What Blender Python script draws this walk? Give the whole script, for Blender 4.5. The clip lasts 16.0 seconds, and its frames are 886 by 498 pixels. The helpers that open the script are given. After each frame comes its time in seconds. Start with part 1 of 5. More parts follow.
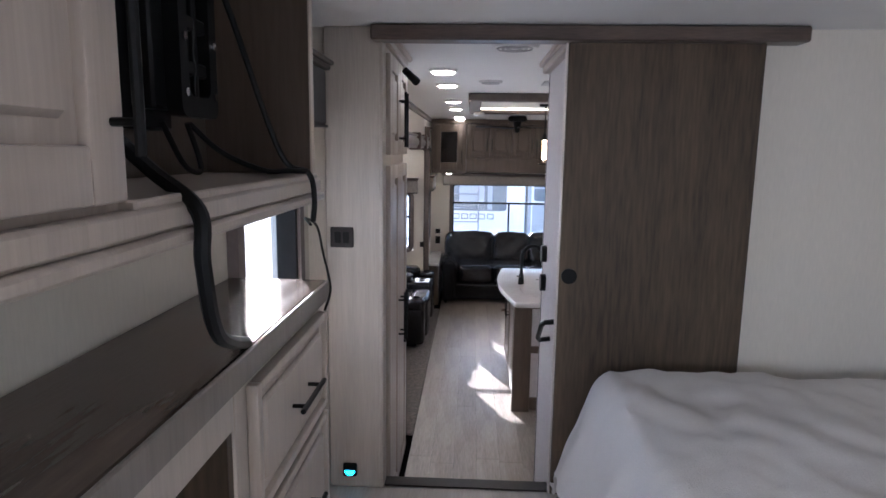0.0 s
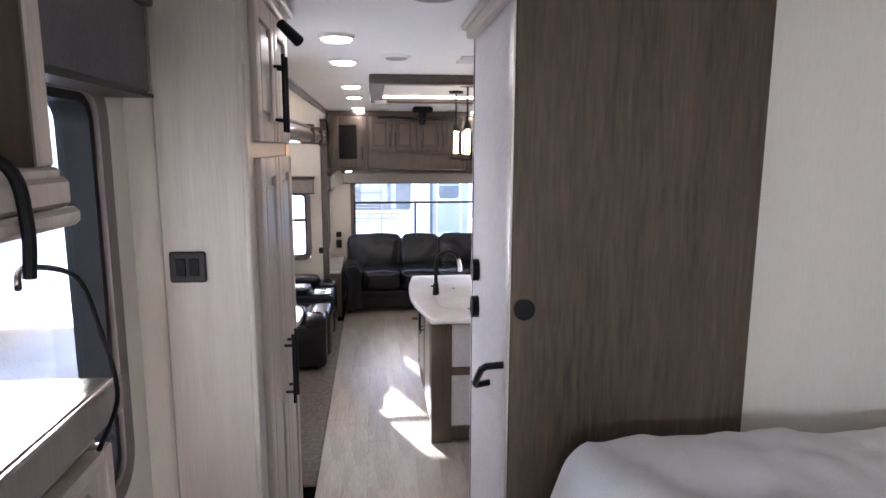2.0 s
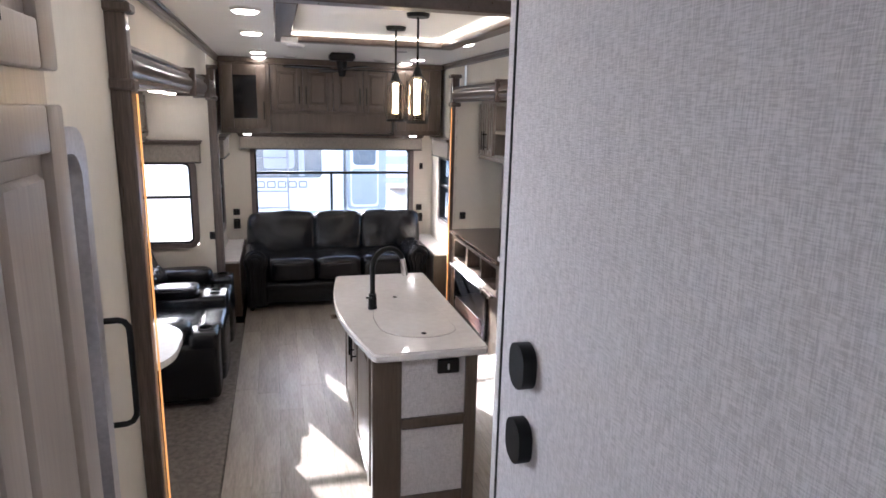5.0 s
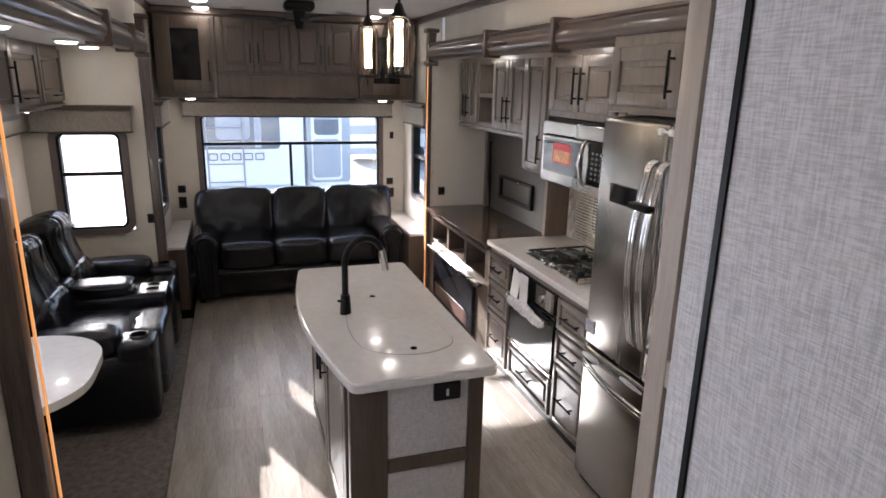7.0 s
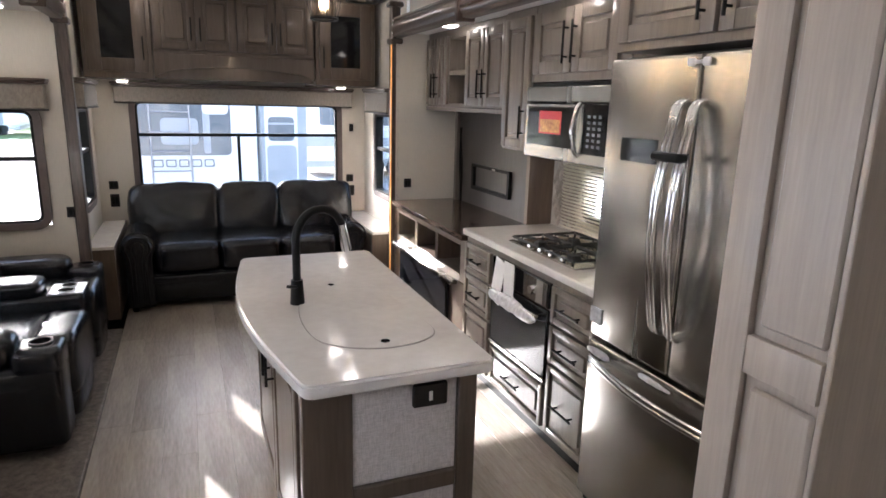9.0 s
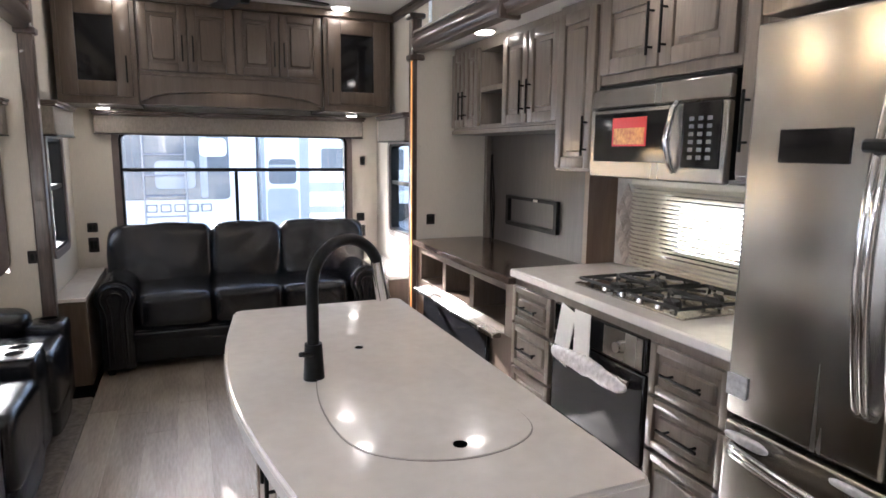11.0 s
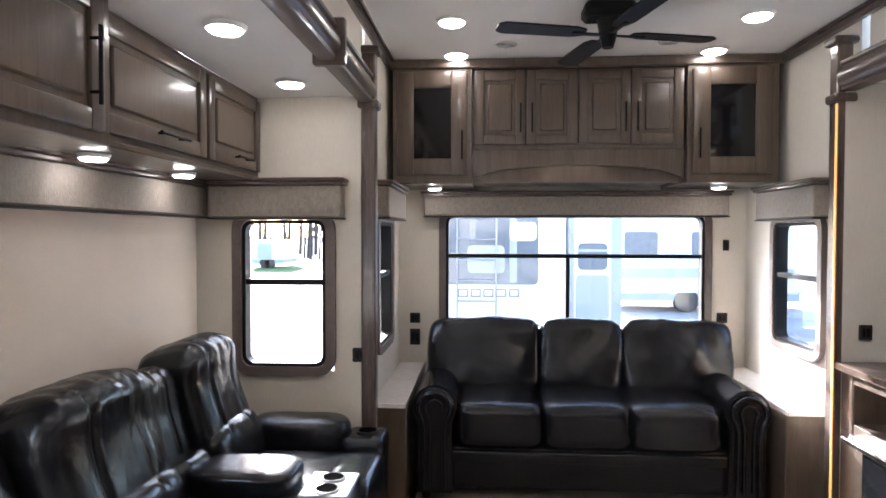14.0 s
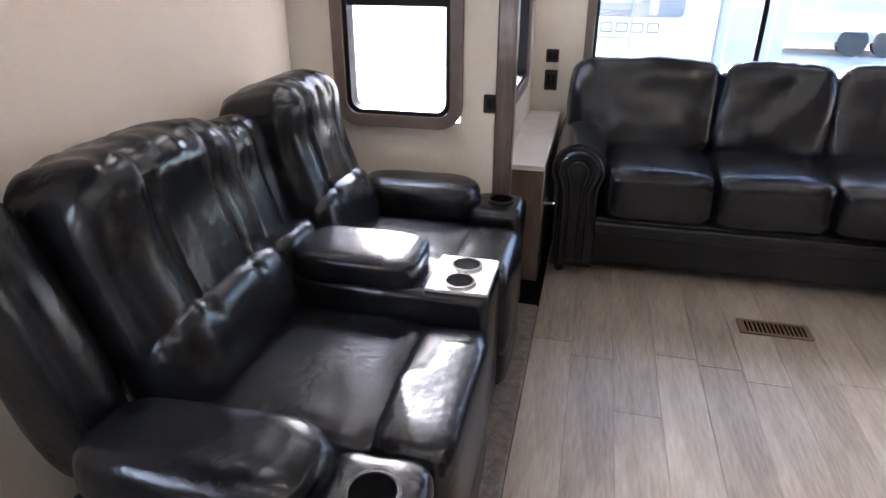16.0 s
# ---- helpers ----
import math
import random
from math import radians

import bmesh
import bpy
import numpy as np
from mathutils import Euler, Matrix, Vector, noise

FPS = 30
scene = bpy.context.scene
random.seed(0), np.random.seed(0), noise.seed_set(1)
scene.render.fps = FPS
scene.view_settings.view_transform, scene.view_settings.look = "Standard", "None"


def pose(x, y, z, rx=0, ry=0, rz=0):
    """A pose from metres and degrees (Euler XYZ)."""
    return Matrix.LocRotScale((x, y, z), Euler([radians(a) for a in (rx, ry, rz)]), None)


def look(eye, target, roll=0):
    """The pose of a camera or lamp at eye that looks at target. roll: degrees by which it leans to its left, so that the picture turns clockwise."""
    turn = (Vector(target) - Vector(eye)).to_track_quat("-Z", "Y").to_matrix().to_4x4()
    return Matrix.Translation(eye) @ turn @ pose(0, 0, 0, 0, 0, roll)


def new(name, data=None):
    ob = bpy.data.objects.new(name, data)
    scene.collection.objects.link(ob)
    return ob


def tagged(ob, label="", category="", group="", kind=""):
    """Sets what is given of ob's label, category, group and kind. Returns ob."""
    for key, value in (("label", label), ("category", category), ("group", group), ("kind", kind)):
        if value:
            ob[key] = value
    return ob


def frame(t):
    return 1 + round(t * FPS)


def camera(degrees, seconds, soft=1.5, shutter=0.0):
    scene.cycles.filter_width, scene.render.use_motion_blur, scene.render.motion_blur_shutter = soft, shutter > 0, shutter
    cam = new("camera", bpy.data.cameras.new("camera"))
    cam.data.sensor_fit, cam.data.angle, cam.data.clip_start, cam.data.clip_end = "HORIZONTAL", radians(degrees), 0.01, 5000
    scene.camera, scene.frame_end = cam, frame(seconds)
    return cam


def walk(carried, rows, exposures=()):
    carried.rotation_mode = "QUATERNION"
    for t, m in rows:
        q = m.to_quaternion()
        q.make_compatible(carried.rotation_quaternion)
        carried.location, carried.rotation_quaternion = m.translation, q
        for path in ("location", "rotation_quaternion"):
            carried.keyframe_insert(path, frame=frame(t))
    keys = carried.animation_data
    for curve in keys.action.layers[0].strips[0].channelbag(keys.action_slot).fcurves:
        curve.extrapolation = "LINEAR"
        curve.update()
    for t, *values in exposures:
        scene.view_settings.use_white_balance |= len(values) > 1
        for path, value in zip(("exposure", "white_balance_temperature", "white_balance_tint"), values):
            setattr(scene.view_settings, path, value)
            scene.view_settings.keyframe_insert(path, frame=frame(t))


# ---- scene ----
cam = camera(71.2, 16.0, soft=1.6)
METRES, EYE, TILT, LEAN, TURN = 5.75, 2.04, 0.0, 0.0, 2.6
ROWS = [
    (0.0, 0.0, 0.0, 0.0, 0.13, -9.08, -0.79),
    (0.5, -0.0011, 0.0263, -0.0031, -0.33, -9.07, 0.13),
    (1.0, 0.0022, 0.0605, -0.0048, -1.53, -8.78, 0.26),
    (1.5, 0.0043, 0.0877, -0.0056, -4.55, -8.86, 0.12),
    (2.0, 0.001, 0.1206, -0.0061, -9.03, -9.23, -0.19),
    (2.5, 0.005, 0.1519, -0.0069, -10.49, -9.47, -0.27),
    (3.0, 0.0127, 0.1883, -0.0057, -11.11, -9.35, -0.54),
    (3.5, 0.012, 0.2256, -0.007, -12.57, -9.71, -0.51),
    (6.0, 0.0073, 0.417, -0.0123, -19.5, -14.29, -1.41),
    (6.5, 0.016, 0.4423, -0.0151, -19.97, -14.82, -1.08),
    (7.0, 0.0243, 0.4678, -0.0228, -20.92, -15.14, -1.27),
    (7.5, 0.0253, 0.4902, -0.0383, -23.96, -14.72, -1.89),
    (8.0, 0.0293, 0.5052, -0.0488, -24.41, -14.59, -1.8),
    (10.5, 0.0619, 0.6323, -0.1027, -25.13, -9.87, -0.62),
    (11.0, 0.0616, 0.6656, -0.1028, -24.9, -8.99, -0.62),
    (11.5, 0.047, 0.7019, -0.101, -25.52, -7.73, -0.46),
    (12.0, 0.0424, 0.7268, -0.1, -24.46, -3.95, -0.22),
    (12.5, 0.0491, 0.7549, -0.1012, -19.79, -1.33, -0.28),
    (13.0, 0.0499, 0.7813, -0.1024, -12.28, -0.61, -0.32),
    (13.5, 0.0422, 0.8153, -0.1035, -5.95, -0.56, -0.37),
    (14.0, 0.0362, 0.8426, -0.1053, 1.32, -1.42, -0.07),
    (14.5, 0.0322, 0.8713, -0.1066, 8.13, -2.46, 0.4),
    (15.0, 0.0272, 0.8984, -0.1097, 12.15, -6.77, 0.2),
    (15.5, 0.0154, 0.9238, -0.116, 12.91, -14.9, -0.43),
    (16.0, -0.0012, 0.9537, -0.1208, 10.86, -25.21, -0.11),
]
walk(cam, [(t, pose(0, 0, EYE, TILT, LEAN, TURN) @ pose(METRES * x, METRES * y, METRES * z, 90 + pitch, roll, yaw)) for t, x, y, z, yaw, pitch, roll in ROWS],
     exposures=[(0.0, 2.4, 5500, 17), (1.5, 2.95, 5600, 18), (3.5, 2.9, 5700, 18), (6.0, 2.5, 5700, 15), (7.5, 2.2, 5900, 15), (8.2, 2.4, 5900, 14), (10.5, 2.55, 5800, 14), (11.5, 2.75, 5800, 14), (13.5, 3.0, 5700, 14), (14.4, 2.65, 5700, 14), (15.0, 2.5, 5650, 15), (15.5, 2.8, 5650, 15), (16.0, 3.25, 5600, 16)])

# ---- world and sun ----
SUN_DIR = Vector((0.44, -1.0, -0.44)).normalized()
world = bpy.data.worlds.new("sky")
scene.world = world
world.use_nodes = True
wn = world.node_tree
sky = wn.nodes.new("ShaderNodeTexSky")
sky.sky_type = "NISHITA"
sky.sun_disc = False
sky.sun_elevation = math.asin(-SUN_DIR.z)
sky.sun_rotation = math.atan2(-SUN_DIR.x, -SUN_DIR.y)
sky.dust_density, sky.air_density, sky.ozone_density = 1.2, 1.0, 1.0
wn.links.new(sky.outputs[0], wn.nodes["Background"].inputs[0])
wn.nodes["Background"].inputs[1].default_value = 0.15
sun = new("sun", bpy.data.lights.new("sun", "SUN"))
sun.data.energy, sun.data.angle, sun.data.color = 5.0, radians(0.6), (1.0, 0.94, 0.86)
sun.matrix_world = look((0, 0, 20), Vector((0, 0, 20)) + SUN_DIR)


def area_light(name, at, target, w, h, power):
    lamp = new(name, bpy.data.lights.new(name, "AREA"))
    lamp.data.shape, lamp.data.size, lamp.data.size_y, lamp.data.energy = "RECTANGLE", w, h, power
    lamp.data.color = (0.92, 0.96, 1.0)
    lamp.matrix_world = look(at, target)
    return lamp


# Fill lamp added in an unseen opening behind the starting viewpoint.
area_light("fill_light_bedroom", (-0.64, -1.15, 1.85), (1.2, 0.3, 1.5), 0.7, 0.5, 7)
# Weak fill through an opening added to the right wall.
area_light("fill_light_bedroom_right", (1.74, -0.9, 1.85), (-0.5, 0.3, 1.6), 0.6, 0.45, 0.35)
# Fill added at the entry door to brighten hall and steps; no pane there.
area_light("fill_light_entry", (-0.66, 3.58, 1.3), (1, 3.3, 1.1), 0.4, 0.7, 14)
# Fill lamp added at the dinette window, which stays out of view.
area_light("fill_light_dinette", (-1.52, 5.2, 1.15), (1, 5.2, 0.6), 0.8, 0.6, 2.5)
area_light("sky_light_kitchen", (2.24, 5.72, 1.10), (0, 5.6, 0.9), 0.6, 0.3, 2.5)


# ---- materials ----
def mat(name, rgb, rough=0.5, metal=0.0, vary=0.12, scale=6.0, stretch=(1, 1, 1), bump=0.05, fine=60.0, rgb2=None, coat=0.0, piece=0.0, spec=0.5):
    """A surface with broad and fine variation in colour, gloss and relief."""
    m = bpy.data.materials.new(name)
    m.use_nodes = True
    t = m.node_tree
    b = t.nodes["Principled BSDF"]
    b.inputs["Roughness"].default_value, b.inputs["Metallic"].default_value = rough, metal
    b.inputs["Coat Weight"].default_value = coat
    b.inputs["Specular IOR Level"].default_value = spec
    co = t.nodes.new("ShaderNodeTexCoord")
    mp = t.nodes.new("ShaderNodeMapping")
    mp.inputs["Scale"].default_value = stretch
    t.links.new(co.outputs["Object"], mp.inputs[0])
    n1, n2 = t.nodes.new("ShaderNodeTexNoise"), t.nodes.new("ShaderNodeTexNoise")
    for n, s in ((n1, scale), (n2, fine)):
        n.inputs["Scale"].default_value, n.inputs["Detail"].default_value = s, 4
        t.links.new(mp.outputs[0], n.inputs[0])
    mix = t.nodes.new("ShaderNodeMath")
    mix.operation = "MULTIPLY_ADD"
    mix.inputs[1].default_value = 0.45
    t.links.new(n2.outputs[0], mix.inputs[0])
    half = t.nodes.new("ShaderNodeMath")
    half.operation = "MULTIPLY"
    half.inputs[1].default_value = 0.55
    t.links.new(n1.outputs[0], half.inputs[0])
    t.links.new(half.outputs[0], mix.inputs[2])
    fac = mix.outputs[0]
    if piece:
        info = t.nodes.new("ShaderNodeObjectInfo")
        add = t.nodes.new("ShaderNodeMath")
        add.operation = "MULTIPLY_ADD"
        add.inputs[1].default_value = piece
        t.links.new(info.outputs["Random"], add.inputs[0])
        t.links.new(fac, add.inputs[2])
        sub = t.nodes.new("ShaderNodeMath")
        sub.operation = "SUBTRACT"
        sub.inputs[1].default_value = piece / 2
        t.links.new(add.outputs[0], sub.inputs[0])
        fac = sub.outputs[0]
    ramp = t.nodes.new("ShaderNodeValToRGB")
    lo = rgb2 or [c * (1 - 2 * vary) for c in rgb]
    hi = rgb if rgb2 else [min(1, c * (1 + vary)) for c in rgb]
    ramp.color_ramp.elements[0].position, ramp.color_ramp.elements[1].position = 0.32, 0.68
    ramp.color_ramp.elements[0].color, ramp.color_ramp.elements[1].color = (*lo, 1), (*hi, 1)
    t.links.new(fac, ramp.inputs[0])
    t.links.new(ramp.outputs[0], b.inputs["Base Color"])
    rr = t.nodes.new("ShaderNodeMapRange")
    rr.inputs["To Min"].default_value, rr.inputs["To Max"].default_value = max(0.02, rough - 0.08), min(1, rough + 0.08)
    t.links.new(n1.outputs[0], rr.inputs[0])
    t.links.new(rr.outputs[0], b.inputs["Roughness"])
    if bump:
        bp = t.nodes.new("ShaderNodeBump")
        bp.inputs["Strength"].default_value, bp.inputs["Distance"].default_value = min(1, bump * 4), 0.003
        t.links.new(n2.outputs[0], bp.inputs["Height"])
        t.links.new(bp.outputs[0], b.inputs["Normal"])
    return m


def glow(name, rgb, power):
    m = bpy.data.materials.new(name)
    m.use_nodes = True
    b = m.node_tree.nodes["Principled BSDF"]
    b.inputs["Base Color"].default_value = (*[c * 0.8 for c in rgb], 1)
    b.inputs["Emission Color"].default_value, b.inputs["Emission Strength"].default_value = (*rgb, 1), power
    return m


def clear(name, tint=(1, 1, 1), rough=0.0):
    m = bpy.data.materials.new(name)
    m.use_nodes = True
    b = m.node_tree.nodes["Principled BSDF"]
    b.inputs["Base Color"].default_value, b.inputs["Roughness"].default_value = (*tint, 1), rough
    b.inputs["Transmission Weight"].default_value, b.inputs["IOR"].default_value = 1.0, 1.45
    return m


V = (1, 1, 0.06)
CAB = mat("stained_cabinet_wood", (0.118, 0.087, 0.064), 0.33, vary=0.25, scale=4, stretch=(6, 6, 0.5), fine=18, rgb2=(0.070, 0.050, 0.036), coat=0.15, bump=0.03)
# Kitchen copy of CAB: the greying of sun gloss is put into its colour.
CABG = mat("cabinet_wood_sun_gloss", (0.205, 0.174, 0.145), 0.33, scale=4, stretch=(6, 6, 0.5), fine=18, rgb2=(0.135, 0.112, 0.092), coat=0.15, bump=0.03)
PALE = mat("pale_washed_wood", (0.50, 0.45, 0.39), 0.42, scale=4, stretch=(7, 7, 0.4), fine=24, rgb2=(0.38, 0.335, 0.285), bump=0.04)
PALECAB = mat("pale_cabinet_wood", (0.46, 0.39, 0.325), 0.36, scale=4, stretch=(7, 7, 0.4), fine=24, rgb2=(0.36, 0.30, 0.25), bump=0.03)
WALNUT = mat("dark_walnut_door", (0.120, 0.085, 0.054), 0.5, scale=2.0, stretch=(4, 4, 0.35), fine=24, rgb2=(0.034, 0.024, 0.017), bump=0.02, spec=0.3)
TRIM = mat("dark_trim_wood", (0.095, 0.068, 0.054), 0.3, vary=0.15, scale=3, stretch=(6, 0.4, 6), fine=14, coat=0.3, bump=0)
TRIMV = mat("dark_upright_trim", (0.10, 0.072, 0.058), 0.3, vary=0.3, scale=5, stretch=(8, 8, 0.5), fine=30, coat=0.3, bump=0.03)
WALL = mat("cream_wallpaper", (0.66, 0.61, 0.53), 0.7, vary=0.04, scale=3, stretch=(1, 1, 0.15), fine=160, bump=0.05)
def weave(name, rgb, rgb2):
    """A woven surface: fine threads both ways, in relief."""
    m = mat(name, rgb, 0.8, bump=0)
    t = m.node_tree
    b = t.nodes["Principled BSDF"]
    co = t.nodes.new("ShaderNodeTexCoord")
    outs = []
    for st in ((60, 60, 620), (520, 520, 45)):
        mp, n = t.nodes.new("ShaderNodeMapping"), t.nodes.new("ShaderNodeTexNoise")
        mp.inputs["Scale"].default_value = st
        n.inputs["Scale"].default_value, n.inputs["Detail"].default_value = 1.0, 2
        t.links.new(co.outputs["Object"], mp.inputs[0])
        t.links.new(mp.outputs[0], n.inputs[0])
        outs.append(n)
    add = t.nodes.new("ShaderNodeMath")
    add.operation = "ADD"
    t.links.new(outs[0].outputs[0], add.inputs[0])
    t.links.new(outs[1].outputs[0], add.inputs[1])
    half = t.nodes.new("ShaderNodeMath")
    half.operation = "MULTIPLY"
    half.inputs[1].default_value = 0.5
    t.links.new(add.outputs[0], half.inputs[0])
    ramp = t.nodes.new("ShaderNodeValToRGB")
    ramp.color_ramp.elements[0].position, ramp.color_ramp.elements[1].position = 0.38, 0.60
    ramp.color_ramp.elements[0].color, ramp.color_ramp.elements[1].color = (*rgb2, 1), (*rgb, 1)
    t.links.new(half.outputs[0], ramp.inputs[0])
    t.links.new(ramp.outputs[0], b.inputs["Base Color"])
    bp = t.nodes.new("ShaderNodeBump")
    bp.inputs["Strength"].default_value, bp.inputs["Distance"].default_value = 0.6, 0.002
    t.links.new(half.outputs[0], bp.inputs["Height"])
    t.links.new(bp.outputs[0], b.inputs["Normal"])
    return m


LINEN = weave("grey_linen_panel", (0.66, 0.62, 0.61), (0.46, 0.43, 0.42))
TRIMX = mat("dark_cross_trim", (0.095, 0.066, 0.052), 0.32, vary=0.25, scale=5, stretch=(0.6, 6, 6), fine=30, coat=0.2, bump=0.03)
CEIL = mat("white_ceiling_panel", (0.80, 0.79, 0.77), 0.75, vary=0.02, scale=2, fine=220, bump=0.05)
PLANK = mat("greyed_oak_plank", (0.37, 0.322, 0.268), 0.34, scale=2.2, stretch=(7, 0.9, 7), fine=13, rgb2=(0.175, 0.144, 0.116), bump=0.03, piece=0.13)
CARPET = mat("taupe_carpet", (0.17, 0.145, 0.125), 0.95, vary=0.3, scale=30, fine=240, bump=0.25)
LEATHER = mat("black_leather", (0.007, 0.0075, 0.0095), 0.23, vary=0.3, scale=9, fine=48, bump=0.13, spec=0.42)
STEEL = mat("brushed_stainless_steel", (0.43, 0.41, 0.375), 0.26, metal=1.0, vary=0.05, scale=8, stretch=(1, 1, 0.03), fine=90, bump=0.01)
CHROME = mat("bright_chrome", (0.75, 0.75, 0.75), 0.10, metal=1.0, vary=0.02, bump=0)
BLACK = mat("black_metal", (0.005, 0.005, 0.005), 0.45, vary=0.2, scale=20, bump=0.01, spec=0.2)
BLACKG = mat("black_glass", (0.008, 0.008, 0.009), 0.06, vary=0.1, bump=0)
IRON = mat("cast_iron", (0.025, 0.025, 0.025), 0.55, vary=0.3, scale=40, bump=0.1)
STONE = mat("white_marbled_counter", (0.70, 0.67, 0.64), 0.14, scale=3.5, fine=24, rgb2=(0.60, 0.565, 0.54), bump=0, coat=0.3)
DKTOP = mat("dark_laminate_top", (0.085, 0.060, 0.046), 0.13, vary=0.2, scale=4, stretch=(6, 0.6, 6), fine=22, bump=0.02)
SHADEF = mat("textured_valance_fabric", (0.28, 0.245, 0.21), 0.8, vary=0.13, scale=70, stretch=(1, 1, 0.5), fine=190, bump=0.12)
ROLLER = mat("beige_roller_shade", (0.62, 0.54, 0.46), 0.8, vary=0.03, scale=4, fine=200, bump=0.04)
BLIND = mat("cream_blind_slat", (0.72, 0.66, 0.52), 0.45, vary=0.04, bump=0.01)
TILE = mat("beige_backsplash_tile", (0.55, 0.48, 0.41), 0.25, vary=0.2, scale=18, fine=80, bump=0.05, piece=0.25)
LINENBED = mat("white_bed_linen", (0.70, 0.655, 0.61), 0.85, vary=0.04, scale=5, fine=220, bump=0.12)
PLASTIC = mat("white_plastic", (0.78, 0.77, 0.75), 0.4, vary=0.03, bump=0)
GREYP = mat("grey_plastic_film", (0.6, 0.6, 0.62), 0.2, vary=0.15, scale=30, bump=0.1)
BROWNP = mat("dark_brown_plastic", (0.022, 0.018, 0.016), 0.45, vary=0.15, bump=0.02, spec=0.3)
REDP = mat("red_label", (0.62, 0.02, 0.015), 0.35, vary=0.05, bump=0)
ORANGEP = mat("orange_food_picture", (0.75, 0.35, 0.08), 0.35, scale=30, rgb2=(0.40, 0.10, 0.02), bump=0)
FRAMEP = mat("taupe_window_surround", (0.135, 0.105, 0.095), 0.45, vary=0.1, scale=12, bump=0.03)
VENTM = mat("bronze_floor_vent", (0.17, 0.115, 0.07), 0.5, metal=0.3, vary=0.15, bump=0.02)
# Near-black for floor joints and for shade painted inside holes.
SLOT = mat("gap_and_shade_black", (0.003, 0.003, 0.003), 0.9, vary=0.1, bump=0, spec=0.0)
RVWHITE = mat("white_trailer_fibreglass", (0.80, 0.80, 0.80), 0.3, vary=0.02, scale=1, bump=0)
RVGREY = mat("grey_trailer_panel", (0.40, 0.42, 0.45), 0.35, vary=0.06, scale=1, bump=0)
# Tinted glass, its base colour lightened to hold the sky's reflection.
RVDARK = mat("tinted_window_sky_grey", (0.17, 0.19, 0.21), 0.10, vary=0.1, bump=0)
GRAVEL = mat("pale_gravel", (0.46, 0.43, 0.40), 0.95, vary=0.25, scale=0.6, fine=30, bump=0.2)
GRASS = mat("spring_grass", (0.12, 0.20, 0.045), 0.9, vary=0.3, scale=0.8, fine=20, bump=0.2)
BARK = mat("bare_bark", (0.10, 0.08, 0.07), 0.9, vary=0.25, scale=4, fine=30, bump=0.2)
GLASS = clear("clear_glass")
SMOKE = clear("smoked_pendant_glass", (0.95, 0.90, 0.84))
LED = glow("warm_led_disc", (1.0, 0.90, 0.76), 6.0)
FILAMENT = glow("warm_filament", (1.0, 0.72, 0.40), 9.0)
# Faint emission that stands in for a reflection on the posts.
STRIP = glow("amber_glow_strip", (1.0, 0.42, 0.12), 0.16)
COVE = glow("cove_led_strip", (1.0, 0.86, 0.66), 2.0)
BLUE = glow("blue_night_light", (0.05, 0.65, 1.0), 1.5)


# ---- mesh tools ----
def boxes(bm, *bs, bevel=0.0, seg=1):
    """Boxes (x0, x1, y0, y1, z0, z1) with rounded edges, added to bm."""
    for x0, x1, y0, y1, z0, z1 in bs:
        r = bmesh.ops.create_cube(bm, size=1.0)
        vs = r["verts"]
        bmesh.ops.scale(bm, vec=(x1 - x0, y1 - y0, z1 - z0), verts=vs)
        bmesh.ops.translate(bm, vec=((x0 + x1) / 2, (y0 + y1) / 2, (z0 + z1) / 2), verts=vs)
        if bevel:
            w = min(bevel, 0.45 * min(x1 - x0, y1 - y0, z1 - z0))
            es = list({e for v in vs for e in v.link_edges})
            bmesh.ops.bevel(bm, geom=es, offset=w, segments=seg, profile=0.5, affect="EDGES")
    return bm


def rod(bm, a, b, r, r2=None, n=12):
    a, b = Vector(a), Vector(b)
    d = b - a
    m = Matrix.Translation((a + b) / 2) @ d.to_track_quat("Z", "Y").to_matrix().to_4x4()
    bmesh.ops.create_cone(bm, cap_ends=True, segments=n, radius1=r, radius2=r if r2 is None else r2, depth=d.length, matrix=m)
    return bm


def tube(bm, pts, r, n=10, closed=False):
    """A round tube that follows pts."""
    pts = [Vector(p) for p in pts]
    rings = []
    k = len(pts)
    up = None
    for i, p in enumerate(pts):
        d = (pts[(i + 1) % k] - pts[i - 1]) if closed or 0 < i < k - 1 else (pts[1] - pts[0] if i == 0 else pts[-1] - pts[-2])
        d.normalize()
        if up is None:
            up = d.orthogonal().normalized()
        up = (up - d * up.dot(d)).normalized()
        side = d.cross(up)
        rings.append([bm.verts.new(p + r * (math.cos(2 * math.pi * j / n) * up + math.sin(2 * math.pi * j / n) * side)) for j in range(n)])
    for i in range(k if closed else k - 1):
        a, b = rings[i], rings[(i + 1) % k]
        for j in range(n):
            bm.faces.new((a[j], a[(j + 1) % n], b[(j + 1) % n], b[j]))
    if not closed:
        bm.faces.new(rings[0][::-1])
        bm.faces.new(rings[-1])
    return bm


def prism(bm, outline, axis, lo, hi):
    """An outline of 2D points pushed out along an axis from lo to hi."""
    def put(p, v):
        return {"x": (v, p[0], p[1]), "y": (p[0], v, p[1]), "z": (p[0], p[1], v)}[axis]
    a = [bm.verts.new(put(p, lo)) for p in outline]
    b = [bm.verts.new(put(p, hi)) for p in outline]
    n = len(outline)
    fs = [bm.faces.new(a), bm.faces.new(b[::-1])]
    for i in range(n):
        fs.append(bm.faces.new((a[i], b[i], b[(i + 1) % n], a[(i + 1) % n])))
    bmesh.ops.recalc_face_normals(bm, faces=fs)
    return bm


